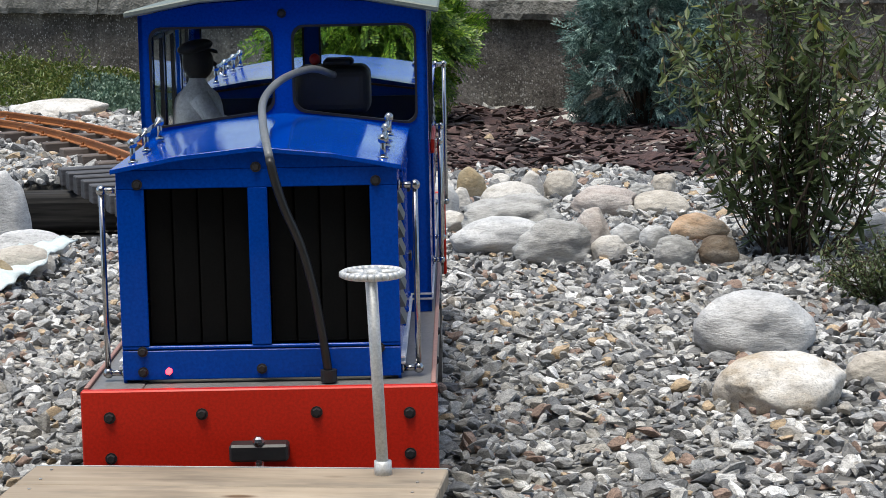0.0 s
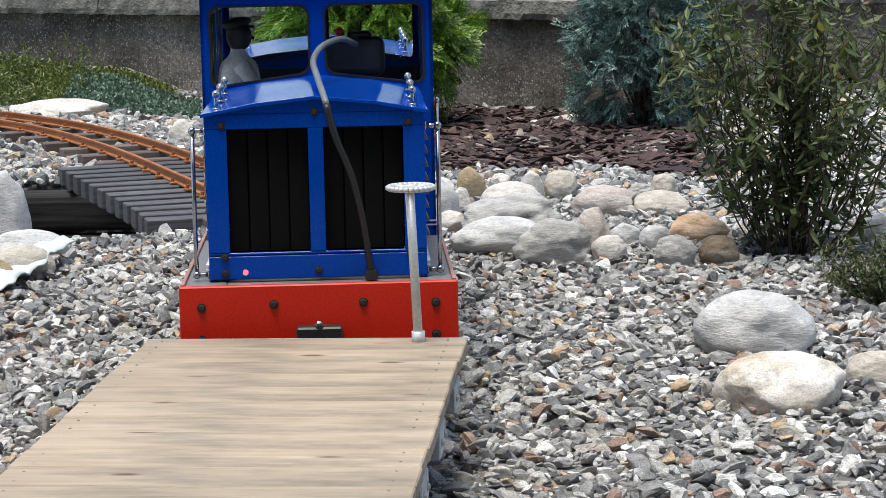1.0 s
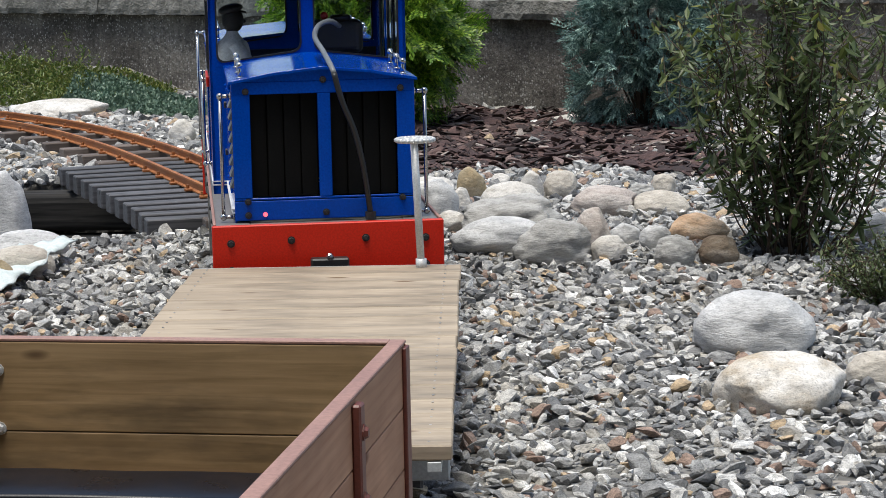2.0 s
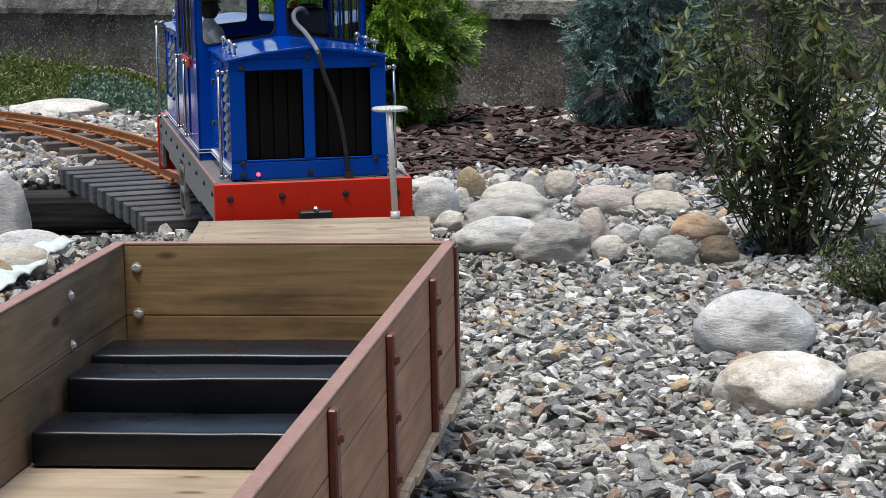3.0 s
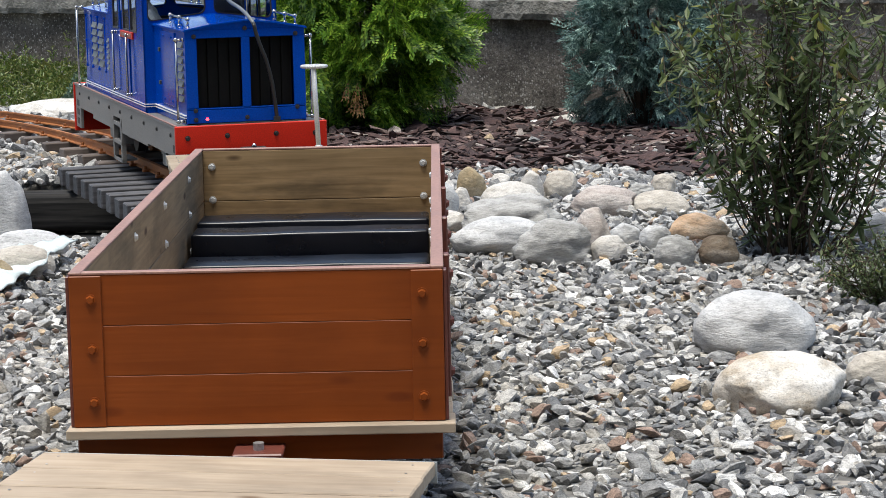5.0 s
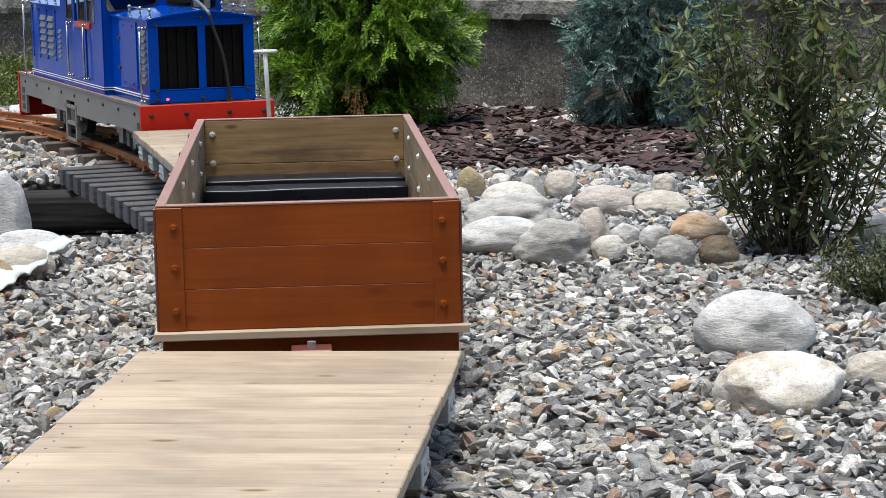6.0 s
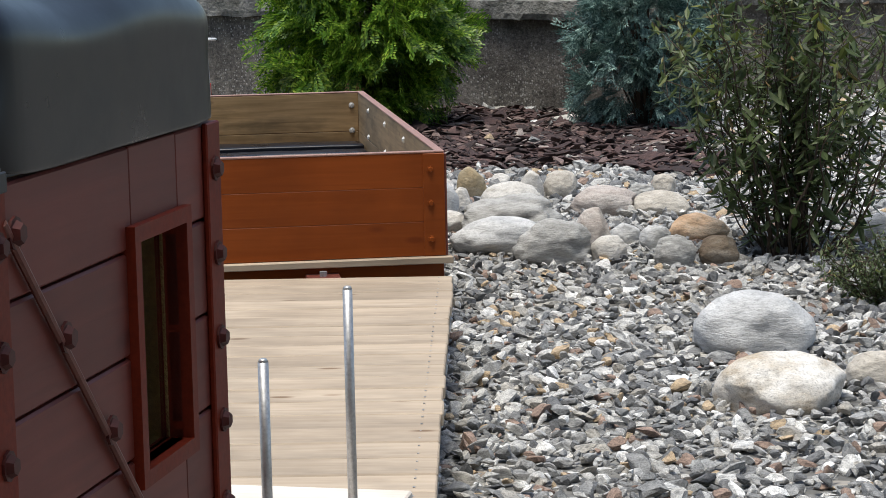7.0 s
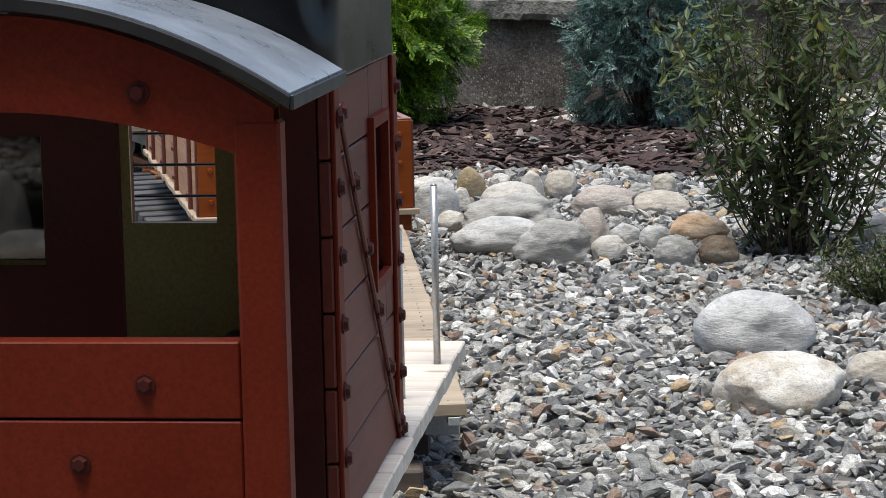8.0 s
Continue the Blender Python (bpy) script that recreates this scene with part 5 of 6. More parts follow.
def brake_stand(parent, x, y, z0, z1):
    b = part("brake_column", add_rod(add_rod(bmesh.new(), (x + 0.007, y, z0), (x - 0.002, y, z1), 0.0072, 12), (x + 0.007, y, z0 - 0.006), (x + 0.007, y, z0 + 0.016), 0.0105, 12), ALU, parent, "grey painted brake column", True)
    bm = bmesh.new()
    R = 0.0395
    for k in range(28):
        a, c = k * math.tau / 28, (k + 1) * math.tau / 28
        add_rod(bm, (x + R * 0.9 * math.cos(a), y + R * 0.9 * math.sin(a), z1), (x + R * 0.9 * math.cos(c), y + R * 0.9 * math.sin(c), z1), 0.0045, 6)
    for k in range(5):
        a = k * math.tau / 5 + 0.3
        add_rod(bm, (x, y, z1), (x + R * 0.88 * math.cos(a), y + R * 0.88 * math.sin(a), z1), 0.0042, 6)
    add_rod(bm, (x, y, z1 - 0.005), (x, y, z1 + 0.005), 0.011, 12)
    part("brake_wheel", bm, ALU, parent, "cast aluminium hand wheel with worn paint", True)


brake_stand(DECK_A, 0.174, 1.47, 0.186, 0.428)


def box_wagon():
    """Open wagon with board sides; near end at y = 0."""
    ob = thing("open_box_wagon", "open wooden box wagon, orange-brown outside, bare pine inside", "wagon")
    L, hw, zb, zt, t = 1.703, 0.26, 0.144, 0.359, 0.016
    hgt = (zt - zb) / 3
    dn = 24
    w = (L + 0.04) / dn
    me = mesh_of("floor_board", box(-hw - 0.012, hw + 0.012, 0.001, w - 0.001, -0.014, 0, 0.0015), DECK_NEW)
    for i in range(dn):
        o = new("floor_board", me)
        o.parent, o.location = ob, (random.uniform(-0.003, 0.003), -0.02 + i * w, zb - 0.001)
    for y0, y1, nm in ((0.0, t * 0.5, "end_board"), (L - t * 0.5, L, "end_board")):
        for k in range(3):
            part(nm, box(-hw + 0.001, hw - 0.001, y0, y1, zb + k * hgt + 0.0002, zb + (k + 1) * hgt - 0.0002, 0.0007), ORANGE, ob, "orange-brown painted end board")
    for y0, y1 in ((t * 0.5 + 0.0005, t), (L - t, L - t * 0.5 - 0.0005)):
        for k in range(2):
            hh = (zt - zb) / 2
            part("lining_board", box(-hw + t, hw - t, y0, y1, zb + k * hh + 0.0006, zb + (k + 1) * hh - 0.0006, 0.001), INNER, ob, "bare knotty pine inside board")
    for sd in (-1, 1):
        x0, x1 = sorted((sd * hw, sd * (hw - t * 0.5)))
        x2, x3 = sorted((sd * (hw - t * 0.5) - sd * 0.0005, sd * (hw - t)))
        for k in range(3):
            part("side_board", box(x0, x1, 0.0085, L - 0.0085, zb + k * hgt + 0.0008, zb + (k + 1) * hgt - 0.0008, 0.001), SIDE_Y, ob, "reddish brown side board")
        for k in range(2):
            hh = (zt - zb) / 2
            part("lining_board", box(x2, x3, t, L - t, zb + k * hh + 0.0006, zb + (k + 1) * hh - 0.0006, 0.001), INNER_Y, ob, "bare knotty pine inside board")
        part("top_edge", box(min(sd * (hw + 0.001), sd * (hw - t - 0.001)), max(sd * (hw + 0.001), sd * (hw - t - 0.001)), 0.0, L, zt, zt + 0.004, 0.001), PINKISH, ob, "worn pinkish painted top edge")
        for j in range(4):
            y = 0.17 + j * 0.4085
            xa, xb = sorted((sd * hw, sd * (hw + 0.010)))
            rb = part("rib", box(xa, xb, y - 0.011, y + 0.011, zb - 0.03, zt - 0.004, 0.002), RIB, ob, "dark red-brown steel rib")
            for z in (0.179, 0.2545, 0.325):
                bolt(rb, (sd * (hw + 0.010), y, z), 0.007, "x", sd, RIB)
                bolt(ob, (sd * (hw - t), y, z + 0.006), 0.0065, "x", -sd, ALU)
        for y in (0.012, L - 0.012):
            xa, xb = sorted((sd * hw, sd * (hw + 0.005)))
            part("corner_strap", box(xa, xb, y - 0.012, y + 0.012, zb, zt - 0.002, 0.001), RIB, ob)
        # end straps with bolts
        for y, sg in ((0.0, -1), (L, 1)):
            xa, xb = sorted((sd * hw, sd * (hw - 0.045)))
            ya, yb = sorted((y, y + sg * 0.0035))
            part("end_strap", box(xa, xb, ya, yb, zb, zt - 0.001, 0.001), ORANGE, ob)
            for z in (0.179, 0.2545, 0.325):
                bolt(ob, (sd * 0.2305, y + sg * 0.0035, z), 0.0066, "y", sg, ORANGE)
                if z > 0.2:
                    bolt(ob, (sd * 0.225, y - sg * t, z), 0.0065, "y", -sg, ALU)
    for y, sg in ((0.0, -1), (L, 1)):
        ya, yb = sorted((y - sg * t, y + sg * 0.001))
        part("top_edge", box(-hw + t + 0.001, hw - t - 0.001, ya, yb, zt, zt + 0.004, 0.001), PINKISH, ob, "worn pinkish painted top edge")
        ya, yb = sorted((y - sg * 0.02, y + sg * 0.004))
        part("headstock", box(-hw + 0.004, hw - 0.004, ya, yb, zb - 0.055, zb - 0.0155, 0.002), ORANGE, ob, "orange-brown headstock")
        ya, yb = sorted((y, y + sg * 0.07))
        part("coupling_bar", box(-0.035, 0.035, ya, yb, zb - 0.035, zb - 0.028, 0.002), RIB, ob)
        part("coupling_pin", rod((0, y + sg * 0.04, zb - 0.045), (0, y + sg * 0.04, zb - 0.018), 0.008, 10), STEEL, ob)
    for sd in (-1, 1):
        part("sole_bar", box(sd * 0.14 - 0.018, sd * 0.14 + 0.018, 0.02, L - 0.02, zb - 0.055, zb - 0.0155), RIB, ob)
    for y in (0.22, 0.38, L - 0.38, L - 0.22):
        wheelset(ob, y, 0.035)
    return ob


BOXW = box_wagon()


def bench(y0, y1, z0, z1, label):
    bm = box(-0.236, 0.236, y0, y1, z0, z1, 0.006, 3)
    bmesh.ops.subdivide_edges(bm, edges=[e for e in bm.edges if e.calc_length() > 0.2], cuts=16, use_grid_fill=True)
    for v in bm.verts:
        v.co.z += 0.0022 * noise.noise(Vector((v.co.x * 9, v.co.y * 12, y0))) if v.co.z > (z0 + z1) / 2 else 0
        v.co.y += 0.0015 * noise.noise(Vector((v.co.x * 11, v.co.z * 9, y0 + 3)))
    o = part("seat_pad", bm, SEAT_MAT, BOXW, label, True)
    return o


bench(1.16, 1.28, 0.145, 0.192, "low dark blue-black padded seat")
bench(1.33, 1.43, 0.145, 0.229, "dark blue-black padded seat")
bench(1.452, 1.57, 0.145, 0.237, "dark blue-black padded backrest seat")


def goods_van():
    """Van with an open end platform. Origin under the far end of its side wall."""
    ob = thing("goods_van", "oxide red wooden goods van with a padded black roof seat", "wagon")
    xc, hw = -0.136, 0.25
    x1, x0 = xc + hw, xc - hw
    y0, y1 = -0.44, 0.028
    zb, ze, rise = 0.243, 0.688, 0.085
    dl = 0.086
    me = mesh_of("deck_board", box(x0 - 0.012, x1 + 0.018, 0.001, dl - 0.001, -0.024, 0, 0.002), DECK_WHITE)
    for i in range(15):
        o = new("deck_board", me)
        o.parent, o.location = ob, (random.uniform(-0.002, 0.002), -0.69 + i * dl, zb)
    part("sole_bar", box(x1 - 0.07, x1 - 0.02, -0.66, 0.58, zb - 0.07, zb - 0.026), GALV, ob)
    part("sole_bar", box(x0 + 0.02, x0 + 0.07, -0.66, 0.58, zb - 0.07, zb - 0.026), GALV, ob)
    for y in (-0.45, -0.25, 0.3, 0.46):
        for sd in (-1, 1):
            bm = bmesh.new()
            add_rod(bm, (xc + sd * 0.085, y, 0.115), (xc + sd * 0.112, y, 0.115), 0.055, 20)
            add_rod(bm, (xc + sd * 0.079, y, 0.115), (xc + sd * 0.085, y, 0.115), 0.061, 20)
            part("wheel", bm, BLACK, ob)
    part("bolster", box(xc - 0.12, xc + 0.12, -0.4, -0.3, 0.12, zb - 0.0705), BLACK, ob)
    part("bolster", box(xc - 0.12, xc + 0.12, 0.33, 0.43, 0.12, zb - 0.0705), BLACK, ob)
    wy0, wy1, wz0, wz1 = -0.176, -0.075, 0.456, 0.62
    # side walls: boards with a window
    nb = 6
    bh = (ze - zb) / nb
    for x, sd in ((x1, 1), (x0, -1)):
        xa, xb = sorted((x, x - sd * 0.012))
        for k in range(nb):
            za, zc = zb + k * bh + 0.001, zb + (k + 1) * bh - 0.001
            runs = [(y0, y1)]
            if zc > wz0 and za < wz1:
                runs = [(y0, wy0), (wy1, y1)]
            for a, b in runs:
                part("wall_board", box(xa, xb, a, b, za, zc, 0.0018), OXIDE, ob)
            if len(runs) == 2:
                for c, d in ((za, min(zc, wz0)), (max(za, wz1), zc)):
                    if d - c > 0.004:
                        part("wall_board", box(xa, xb, wy0, wy1, c, d, 0.001), OXIDE, ob)
        fr = bmesh.new()
        xa, xb = sorted((x + sd * 0.007, x - sd * 0.02))
        for a, b, c, d in ((wy0 - 0.012, wy1 + 0.012, wz0 - 0.012, wz0), (wy0 - 0.012, wy1 + 0.012, wz1, wz1 + 0.012), (wy0 - 0.012, wy0, wz0, wz1), (wy1, wy1 + 0.012, wz0, wz1)):
            add_box(fr, xa, xb, a, b, c, d)
        part("window_frame", fr, OXIDE_PLAIN, ob)
        gl = part("window_pane", box(x - sd * 0.016 - 0.0008, x - sd * 0.016 + 0.0008, wy0, wy1, wz0, wz1), GLASS, ob, "clear window pane")
        gl.visible_shadow = False
        for y in (y0 + 0.018, y1 - 0.025):
            xa, xb = sorted((x, x + sd * 0.005))
            part("corner_strap", box(xa, xb, y - 0.016, y + 0.016, zb, ze, 0.0012), OXIDE_PLAIN, ob)
            for k in range(7):
                bolt(ob, (x + sd * 0.005, y, 0.652 - k * 0.0665), 0.0078, "x", sd, OXIDE_DARK)
        bar = rod((x + sd * 0.004, y0 + 0.03, 0.665), (x + sd * 0.004, y1 - 0.04, zb + 0.01), 0.003, 8)
        part("brace_rod", bar, RIB, ob)
        for k in range(6):
            t = 0.02 + k * 0.19
            bolt(ob, (x + sd * 0.004, y0 + 0.03 + (y1 - y0 - 0.07) * t + 0.008, 0.665 - (0.665 - zb - 0.01) * t), 0.0085, "x", sd, OXIDE_DARK)
    # inner faces
    for x, sd in ((x1 - 0.0125, -1), (x0 + 0.0125, 1)):
        xa, xb = sorted((x, x + sd * 0.004))
        bm = bmesh.new()
        for a, b, c, d in ((y0 + 0.01, y1 - 0.01, zb, wz0), (y0 + 0.01, y1 - 0.01, wz1, ze), (y0 + 0.01, wy0, wz0, wz1), (wy1, y1 - 0.01, wz0, wz1)):
            add_box(bm, xa, xb, a, b, c, d)
        bmesh.ops.remove_doubles(bm, verts=bm.verts[:], dist=1e-5)
        part("inner_lining", bm, CREAM, ob, "olive cream painted inside")

    def arch(x, drop=0.0):
        u = (x - xc) / hw
        return ze + rise * (1 - u * u) - drop

    # end wall far off, with barred windows
    def holed(ya, yb, zlow, holes, mat, name, label=""):
        """An end wall with an arched top; holes: x0, x1, z0, z1."""
        xs = sorted({x0 + 0.013, x1 - 0.013, *[h[0] for h in holes], *[h[1] for h in holes], *[x0 + 0.02 + k * (2 * hw - 0.04) / 16 for k in range(17)]})
        bm = bmesh.new()
        for a, b in zip(xs, xs[1:]):
            m = (a + b) / 2
            cuts = [(h[2], h[3]) for h in holes if h[0] <= m <= h[1]]
            top = min(arch(a), arch(b)) - 0.008
            z = zlow
            for c, d in cuts:
                if c > z:
                    add_box(bm, a, b, ya, yb, z, min(c, top))
                z = d
            if z < top:
                add_box(bm, a, b, ya, yb, z, top)
        bmesh.ops.remove_doubles(bm, verts=bm.verts[:], dist=1e-5)
        return part(name, bm, mat, ob, label)
    far_holes = [(-0.366, -0.302, 0.45, 0.60), (-0.196, -0.0945, 0.494, 0.626)]
    holed(y1 - 0.012, y1, zb, far_holes, OXIDE_PLAIN, "end_wall")
    holed(y1 - 0.017, y1 - 0.0125, zb, far_holes, CREAM, "inner_lining", "olive cream painted inside")
    for hx0, hx1, hz0, hz1 in far_holes[1:]:
        for k in range(3):
            z = hz0 + (hz1 - hz0) * (0.22 + 0.28 * k)
            part("window_bar", rod((hx0, y1 + 0.004, z), (hx1, y1 + 0.004, z), 0.0018, 6), BLACK, ob)
    hx0, hx1, hz0, hz1 = far_holes[0]
    # dark tint added here to dim what is seen through the hole
    part("window_pane", box(hx0, hx1, y1 - 0.009, y1 - 0.006, hz0, hz1), DIM_GLASS, ob, "dark tinted pane added to dim the view")
    near_holes = [(-0.094, 0.067, zb + 0.02, 0.70), (-0.27, -0.168, 0.512, 0.64)]
    # shade under the platform roof is put into this wall's colour
    holed(y0, y0 + 0.014, zb, near_holes, OXIDE_DARK, "end_wall", "end wall of the van, coloured dark for the platform shade")
    part("inside_seat", box(-0.085, 0.09, -0.13, -0.005, zb, 0.372, 0.012, 3), LEATHER, ob, "small black padded seat inside the van", True)
    # open platform: end panel with a wide arched opening and corner posts
    ya, yb = -0.70, -0.672
    for k, (za, zc) in enumerate(((zb, 0.345), (0.347, 0.418), (0.42, 0.487))):
        part("platform_panel", box(x0 + 0.04, x1 - 0.041, ya + 0.003, yb, za, zc, 0.0015), OXIDE_PLAIN, ob)
    for k, (px, pz) in enumerate(((0.08, 0.45), (-0.1, 0.45), (0.02, 0.38), (-0.16, 0.38), (-0.28, 0.45))):
        bolt(ob, (px - 0.09, ya + 0.003, pz), 0.0075, "y", -1, OXIDE_DARK)
    for px in (x1 - 0.02, x0 + 0.02):
        part("corner_post", box(px - 0.02, px + 0.02, ya, yb, zb, ze - 0.012, 0.003), OXIDE_PLAIN, ob)
    lintel = bmesh.new()
    xs = [x0 + 0.005 + k * (2 * hw - 0.01) / 28 for k in range(29)]
    for a, b in zip(xs, xs[1:]):
        m = (a + b) / 2
        low = ze - 0.055 + 0.052 * (1 - ((m - xc) / hw) ** 2)
        vs = []
        for yy in (ya + 0.002, yb - 0.002):
            vs.append([lintel.verts.new(p) for p in ((a, yy, ze - 0.055 + 0.052 * (1 - ((a - xc) / hw) ** 2)), (b, yy, ze - 0.055 + 0.052 * (1 - ((b - xc) / hw) ** 2)), (b, yy, arch(b, 0.006)), (a, yy, arch(a, 0.006)))])
        f, g = vs
        for q in ((f[0], f[1], f[2], f[3]), (g[3], g[2], g[1], g[0]), (f[0], g[0], g[1], f[1]), (f[3], f[2], g[2], g[3])):
            lintel.faces.new(q)
    bmesh.ops.remove_doubles(lintel, verts=lintel.verts[:], dist=1e-5)
    bmesh.ops.recalc_face_normals(lintel, faces=lintel.faces[:])
    part("platform_lintel", lintel, OXIDE_PLAIN, ob)
    bolt(ob, (xc + 0.13, ya + 0.002, 0.70), 0.008, "y", -1, OXIDE_DARK)
    # curved roof: wide eaves over the platform, flush over the body
    def roof_skin(ya, yb, half):
        roof = bmesh.new()
        n = 28
        rows = []
        for yy in (ya, yb):
            rows.append([[roof.verts.new((xc + half * (2 * k / n - 1), yy, ze + rise * (1 - (2 * k / n - 1) ** 2) + o)) for k in range(n + 1)] for o in (0.0, 0.012)])
        for k in range(n):
            a, b = rows[0], rows[1]
            for q in ((a[0][k], a[0][k + 1], a[1][k + 1], a[1][k]), (b[0][k + 1], b[0][k], b[1][k], b[1][k + 1]), (a[1][k], a[1][k + 1], b[1][k + 1], b[1][k]), (a[0][k + 1], a[0][k], b[0][k], b[0][k + 1])):
                roof.faces.new(q)
        for k in (0, n):
            roof.faces.new((rows[0][0][k], rows[0][1][k], rows[1][1][k], rows[1][0][k]))
        bmesh.ops.recalc_face_normals(roof, faces=roof.faces[:])
        skin = part("roof", roof, ROOF_FELT, ob, "blue-grey curved roof skin")
        if ya < -0.7:
            rim = bmesh.new()
            ends = [[rim.verts.new((xc + half * (2 * k / n - 1), yy, ze + rise * (1 - (2 * k / n - 1) ** 2) + o)) for k in range(n + 1)] for yy, o in ((ya - 0.001, -0.002), (ya - 0.004, -0.001), (ya - 0.004, 0.009), (ya - 0.001, 0.0105))]
            for lo, hi in zip(ends, ends[1:] + ends[:1]):
                for k in range(n):
                    rim.faces.new((lo[k], lo[k + 1], hi[k + 1], hi[k]))
            for k in (0, n):
                rim.faces.new([e[k] for e in ends])
            bmesh.ops.recalc_face_normals(rim, faces=rim.faces[:])
            part("roof_edge", rim, BLACK, skin, "dark edging of the roof")
            part("roof_edge", box(xc + half + 0.001, xc + half + 0.004, ya - 0.004, yb, ze - 0.002, ze + 0.0105, 0.0008), BLACK, skin, "dark edging of the roof")
    roof_skin(-0.715, y0 + 0.012, hw + 0.012)
    roof_skin(y0 + 0.0125, y1 + 0.01, hw - 0.008)
    # two upright rods on the deck
    for x, y, zt in ((0.112, 0.43, 0.486), (0.092, 0.206, 0.458)):
        part("stake", add_rod(add_rod(bmesh.new(), (x, y, zb), (x, y, zt), 0.0049, 12), (x, y, zt), (x, y, zt + 0.003), 0.0049, 12, 0.003), STEEL, ob, "plain steel upright rod", True)
    return ob


VAN = goods_van()


def roof_pad():
    """Stuffed black seat over the roof, with soft corners and creases."""
    bm = bmesh.new()
    xc, hw = -0.138, 0.2575
    bmesh.ops.create_cube(bm, size=2)
    bmesh.ops.subdivide_edges(bm, edges=bm.edges[:], cuts=40, use_grid_fill=True)
    for v in bm.verts:
        p = v.co.copy()
        m = (abs(p.x) ** 12 + abs(p.y) ** 12 + (abs(p.z) ** 9 if p.z > 0 else abs(p.z) ** 40)) ** (1 / 12)
        q = p / m
        q *= 1 + 0.004 * noise.noise(Vector((p.x * 1.5, p.y * 1.5, p.z)))
        fold = math.exp(-((abs(q.x) - abs(q.y)) / 0.09) ** 2) * max(0, (max(abs(q.x), abs(q.y)) - 0.78) / 0.22) * (0.6 + 0.4 * math.sin(q.z * 3))
        x, y = xc + q.x * (hw - 0.010 * fold), -0.19 + q.y * (0.235 - 0.018 * fold)
        u = min(1, abs(q.x))
        base = 0.684 + 0.09 * (1 - u * u)
        topz = 0.786 + 0.055 * (1 - u ** 2.5)
        v.co = (x, y, base + (topz - base) * (q.z + 1) / 2 + 0.005 * math.sin(q.y * 5) * u * max(0, q.z))
    part("roof_seat_pad", bm, LEATHER, VAN, "stuffed black leatherette seat pad", True)


roof_pad()


# ---- how the train runs ----
LOCO_ROWS = [(0.0, -0.235, 2.785, -0.49),
    (0.5, -0.211, 3.205, 0.53),
    (1.0, -0.202, 3.599, 2.22),
    (1.5, -0.205, 3.975, 4.28),
    (2.0, -0.221, 4.340, 6.45),
    (2.5, -0.249, 4.700, 8.57),
    (3.0, -0.288, 5.059, 10.55),
    (3.5, -0.337, 5.421, 12.36),
    (4.0, -0.396, 5.788, 14.01),
    (4.5, -0.466, 6.162, 15.60),
    (5.0, -0.548, 6.544, 17.24),
    (5.5, -0.643, 6.932, 19.10),
    (6.0, -0.753, 7.327, 21.38),
    (6.5, -0.881, 7.726, 24.30),
    (7.0, -1.030, 8.127, 28.12),
    (7.5, -1.207, 8.527, 33.08),
    (8.0, -1.415, 8.922, 39.47)]
WAGON_ROWS = [(0.0, -0.900, -0.690, -13.00),
    (0.5, -0.818, -0.290, -12.10),
    (1.0, -0.732, 0.112, -11.15),
    (1.5, -0.648, 0.512, -10.15),
    (2.0, -0.573, 0.910, -9.15),
    (2.5, -0.506, 1.300, -8.10),
    (3.0, -0.447, 1.685, -6.99),
    (3.5, -0.377, 2.033, -4.77),
    (4.0, -0.327, 2.384, -3.00),
    (4.5, -0.289, 2.739, -1.44),
    (5.0, -0.261, 3.101, 0.09),
    (5.5, -0.242, 3.472, 1.72),
    (6.0, -0.231, 3.852, 3.54),
    (6.5, -0.233, 4.238, 5.51),
    (7.0, -0.252, 4.629, 7.48),
    (7.5, -0.284, 4.998, 9.30),
    (8.0, -0.326, 5.405, 11.30)]
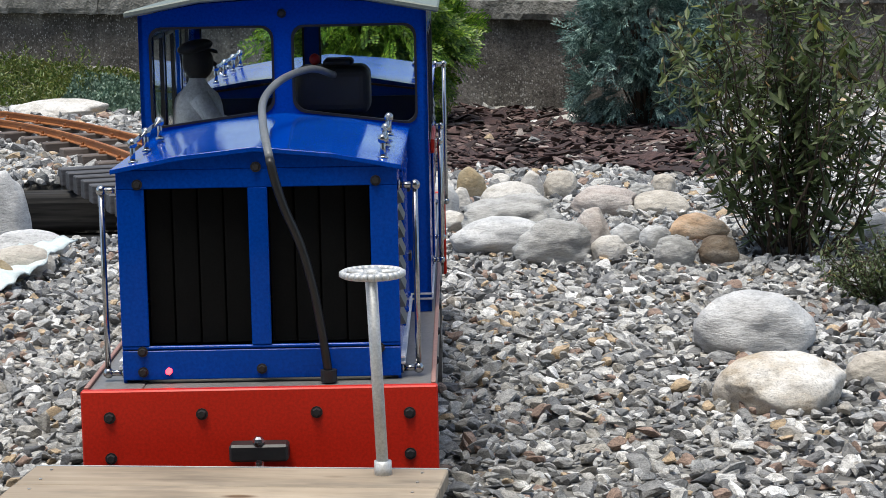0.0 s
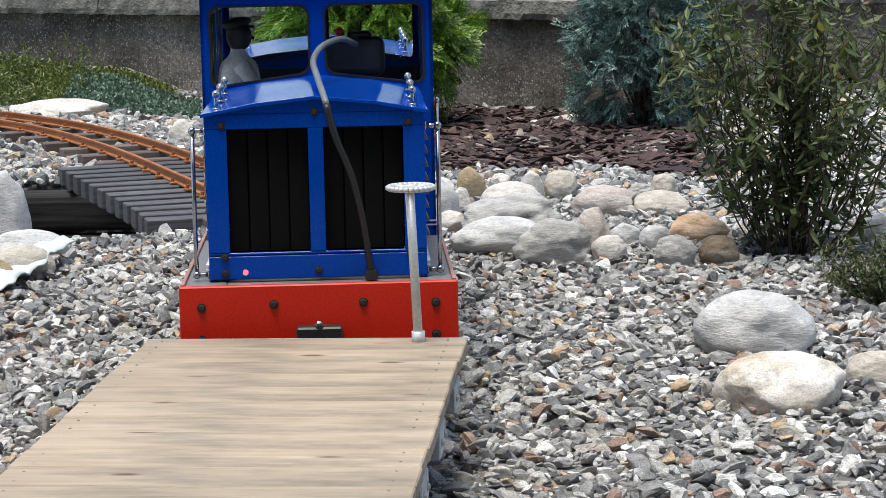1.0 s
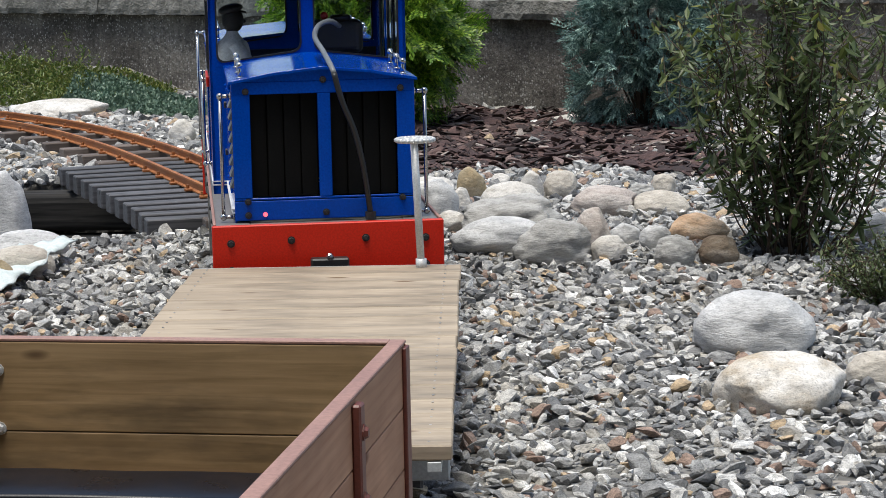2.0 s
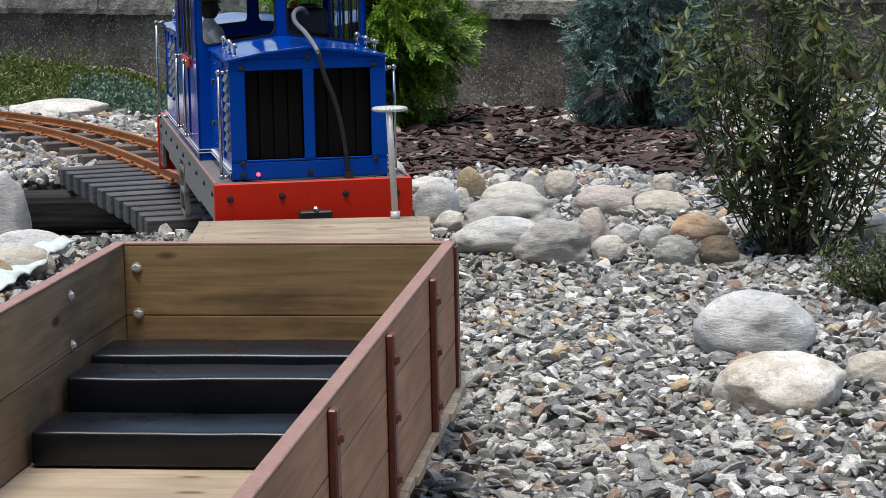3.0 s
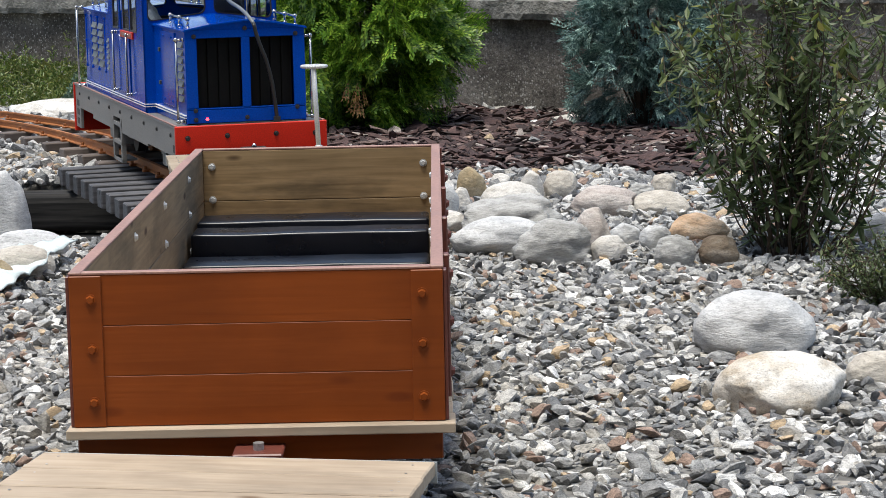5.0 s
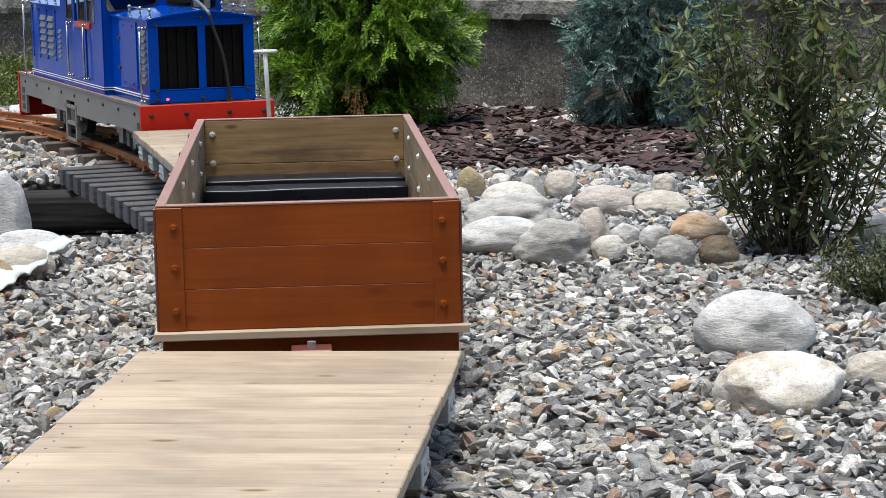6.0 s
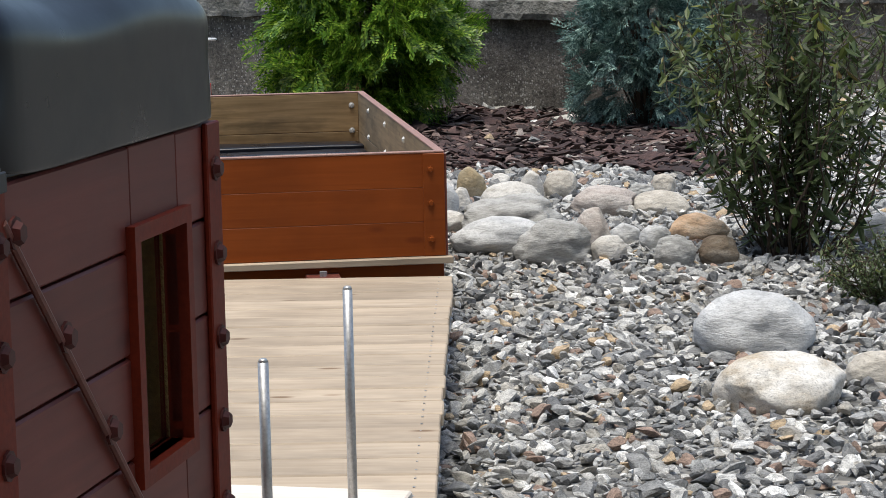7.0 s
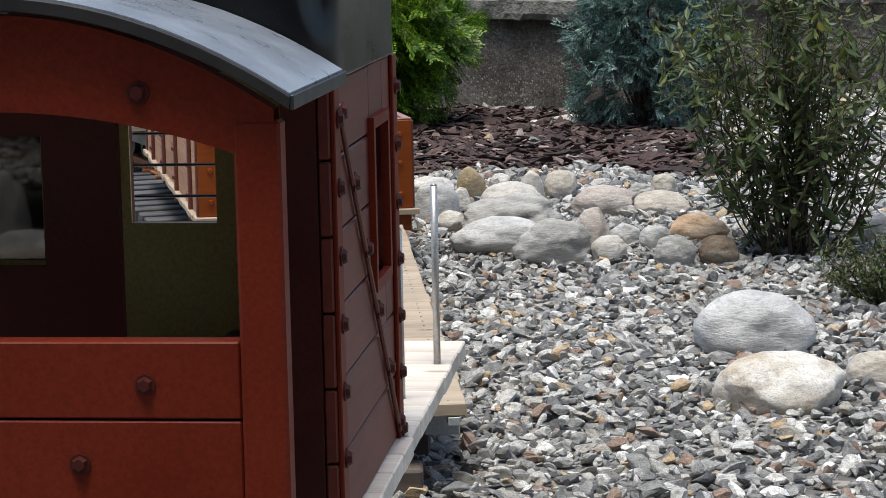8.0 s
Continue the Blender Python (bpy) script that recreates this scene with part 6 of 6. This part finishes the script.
VAN_ROWS = [(0.0, -1.762, -3.410, -26.50),
    (0.5, -1.636, -3.023, -25.60),
    (1.0, -1.505, -2.634, -24.65),
    (1.5, -1.373, -2.247, -23.65),
    (2.0, -1.249, -1.862, -22.65),
    (2.5, -1.132, -1.483, -21.60),
    (3.0, -1.095, -1.093, -22.09),
    (3.5, -0.994, -0.753, -21.47),
    (4.0, -0.934, -0.404, -21.60),
    (4.5, -0.920, -0.065, -22.27),
    (5.0, -0.784, 0.275, -21.21),
    (5.5, -0.658, 0.619, -20.68),
    (6.0, -0.532, 0.964, -20.15),
    (6.5, -0.385, 1.368, -17.90),
    (7.0, -0.293, 1.767, -12.07),
    (7.5, -0.224, 2.175, -9.03),
    (8.0, -0.170, 2.591, -6.38)]
DECK_A_ROWS = [(0.0, -0.428, 1.189, -6.70),
    (0.5, -0.382, 1.607, -5.60),
    (1.0, -0.337, 2.026, -4.50),
    (1.5, -0.285, 2.421, -2.40),
    (2.0, -0.250, 2.770, -1.06),
    (2.5, -0.241, 3.120, 0.28),
    (3.0, -0.243, 3.469, 1.62),
    (3.5, -0.242, 3.833, 3.42),
    (4.0, -0.249, 4.205, 5.31),
    (4.5, -0.265, 4.585, 7.28),
    (5.0, -0.292, 4.974, 9.27),
    (5.5, -0.332, 5.373, 11.26),
    (6.0, -0.389, 5.779, 13.21),
    (6.5, -0.466, 6.191, 15.13),
    (7.0, -0.563, 6.607, 17.11),
    (7.5, -0.682, 7.026, 19.27),
    (8.0, -0.823, 7.446, 21.84)]
DECK_B_ROWS = [(0.0, -1.562, -2.683, -18.50),
    (0.5, -1.448, -2.293, -17.60),
    (1.0, -1.329, -1.901, -16.65),
    (1.5, -1.210, -1.511, -15.65),
    (2.0, -1.099, -1.123, -14.65),
    (2.5, -0.995, -0.742, -13.60),
    (3.0, -0.952, -0.353, -14.09),
    (3.5, -0.859, -0.011, -13.47),
    (4.0, -0.798, 0.338, -13.20),
    (4.5, -0.776, 0.675, -13.27),
    (5.0, -0.655, 1.018, -10.71),
    (5.5, -0.544, 1.374, -8.20),
    (6.0, -0.435, 1.742, -5.51),
    (6.5, -0.322, 2.120, -2.41),
    (7.0, -0.295, 2.509, -1.17),
    (7.5, -0.263, 2.896, 0.89),
    (8.0, -0.241, 3.277, 3.59)]


def on_track(rows, dz=0.0):
    return [(t, pose(x, y, dz, 0, 0, a)) for t, x, y, a in rows]


def motions():
    walk(LOCO, on_track(LOCO_ROWS))
    walk(DECK_A, on_track(DECK_A_ROWS))
    walk(BOXW, on_track(WAGON_ROWS))
    walk(DECK_B, on_track(DECK_B_ROWS))
    walk(VAN, on_track(VAN_ROWS))


motions()
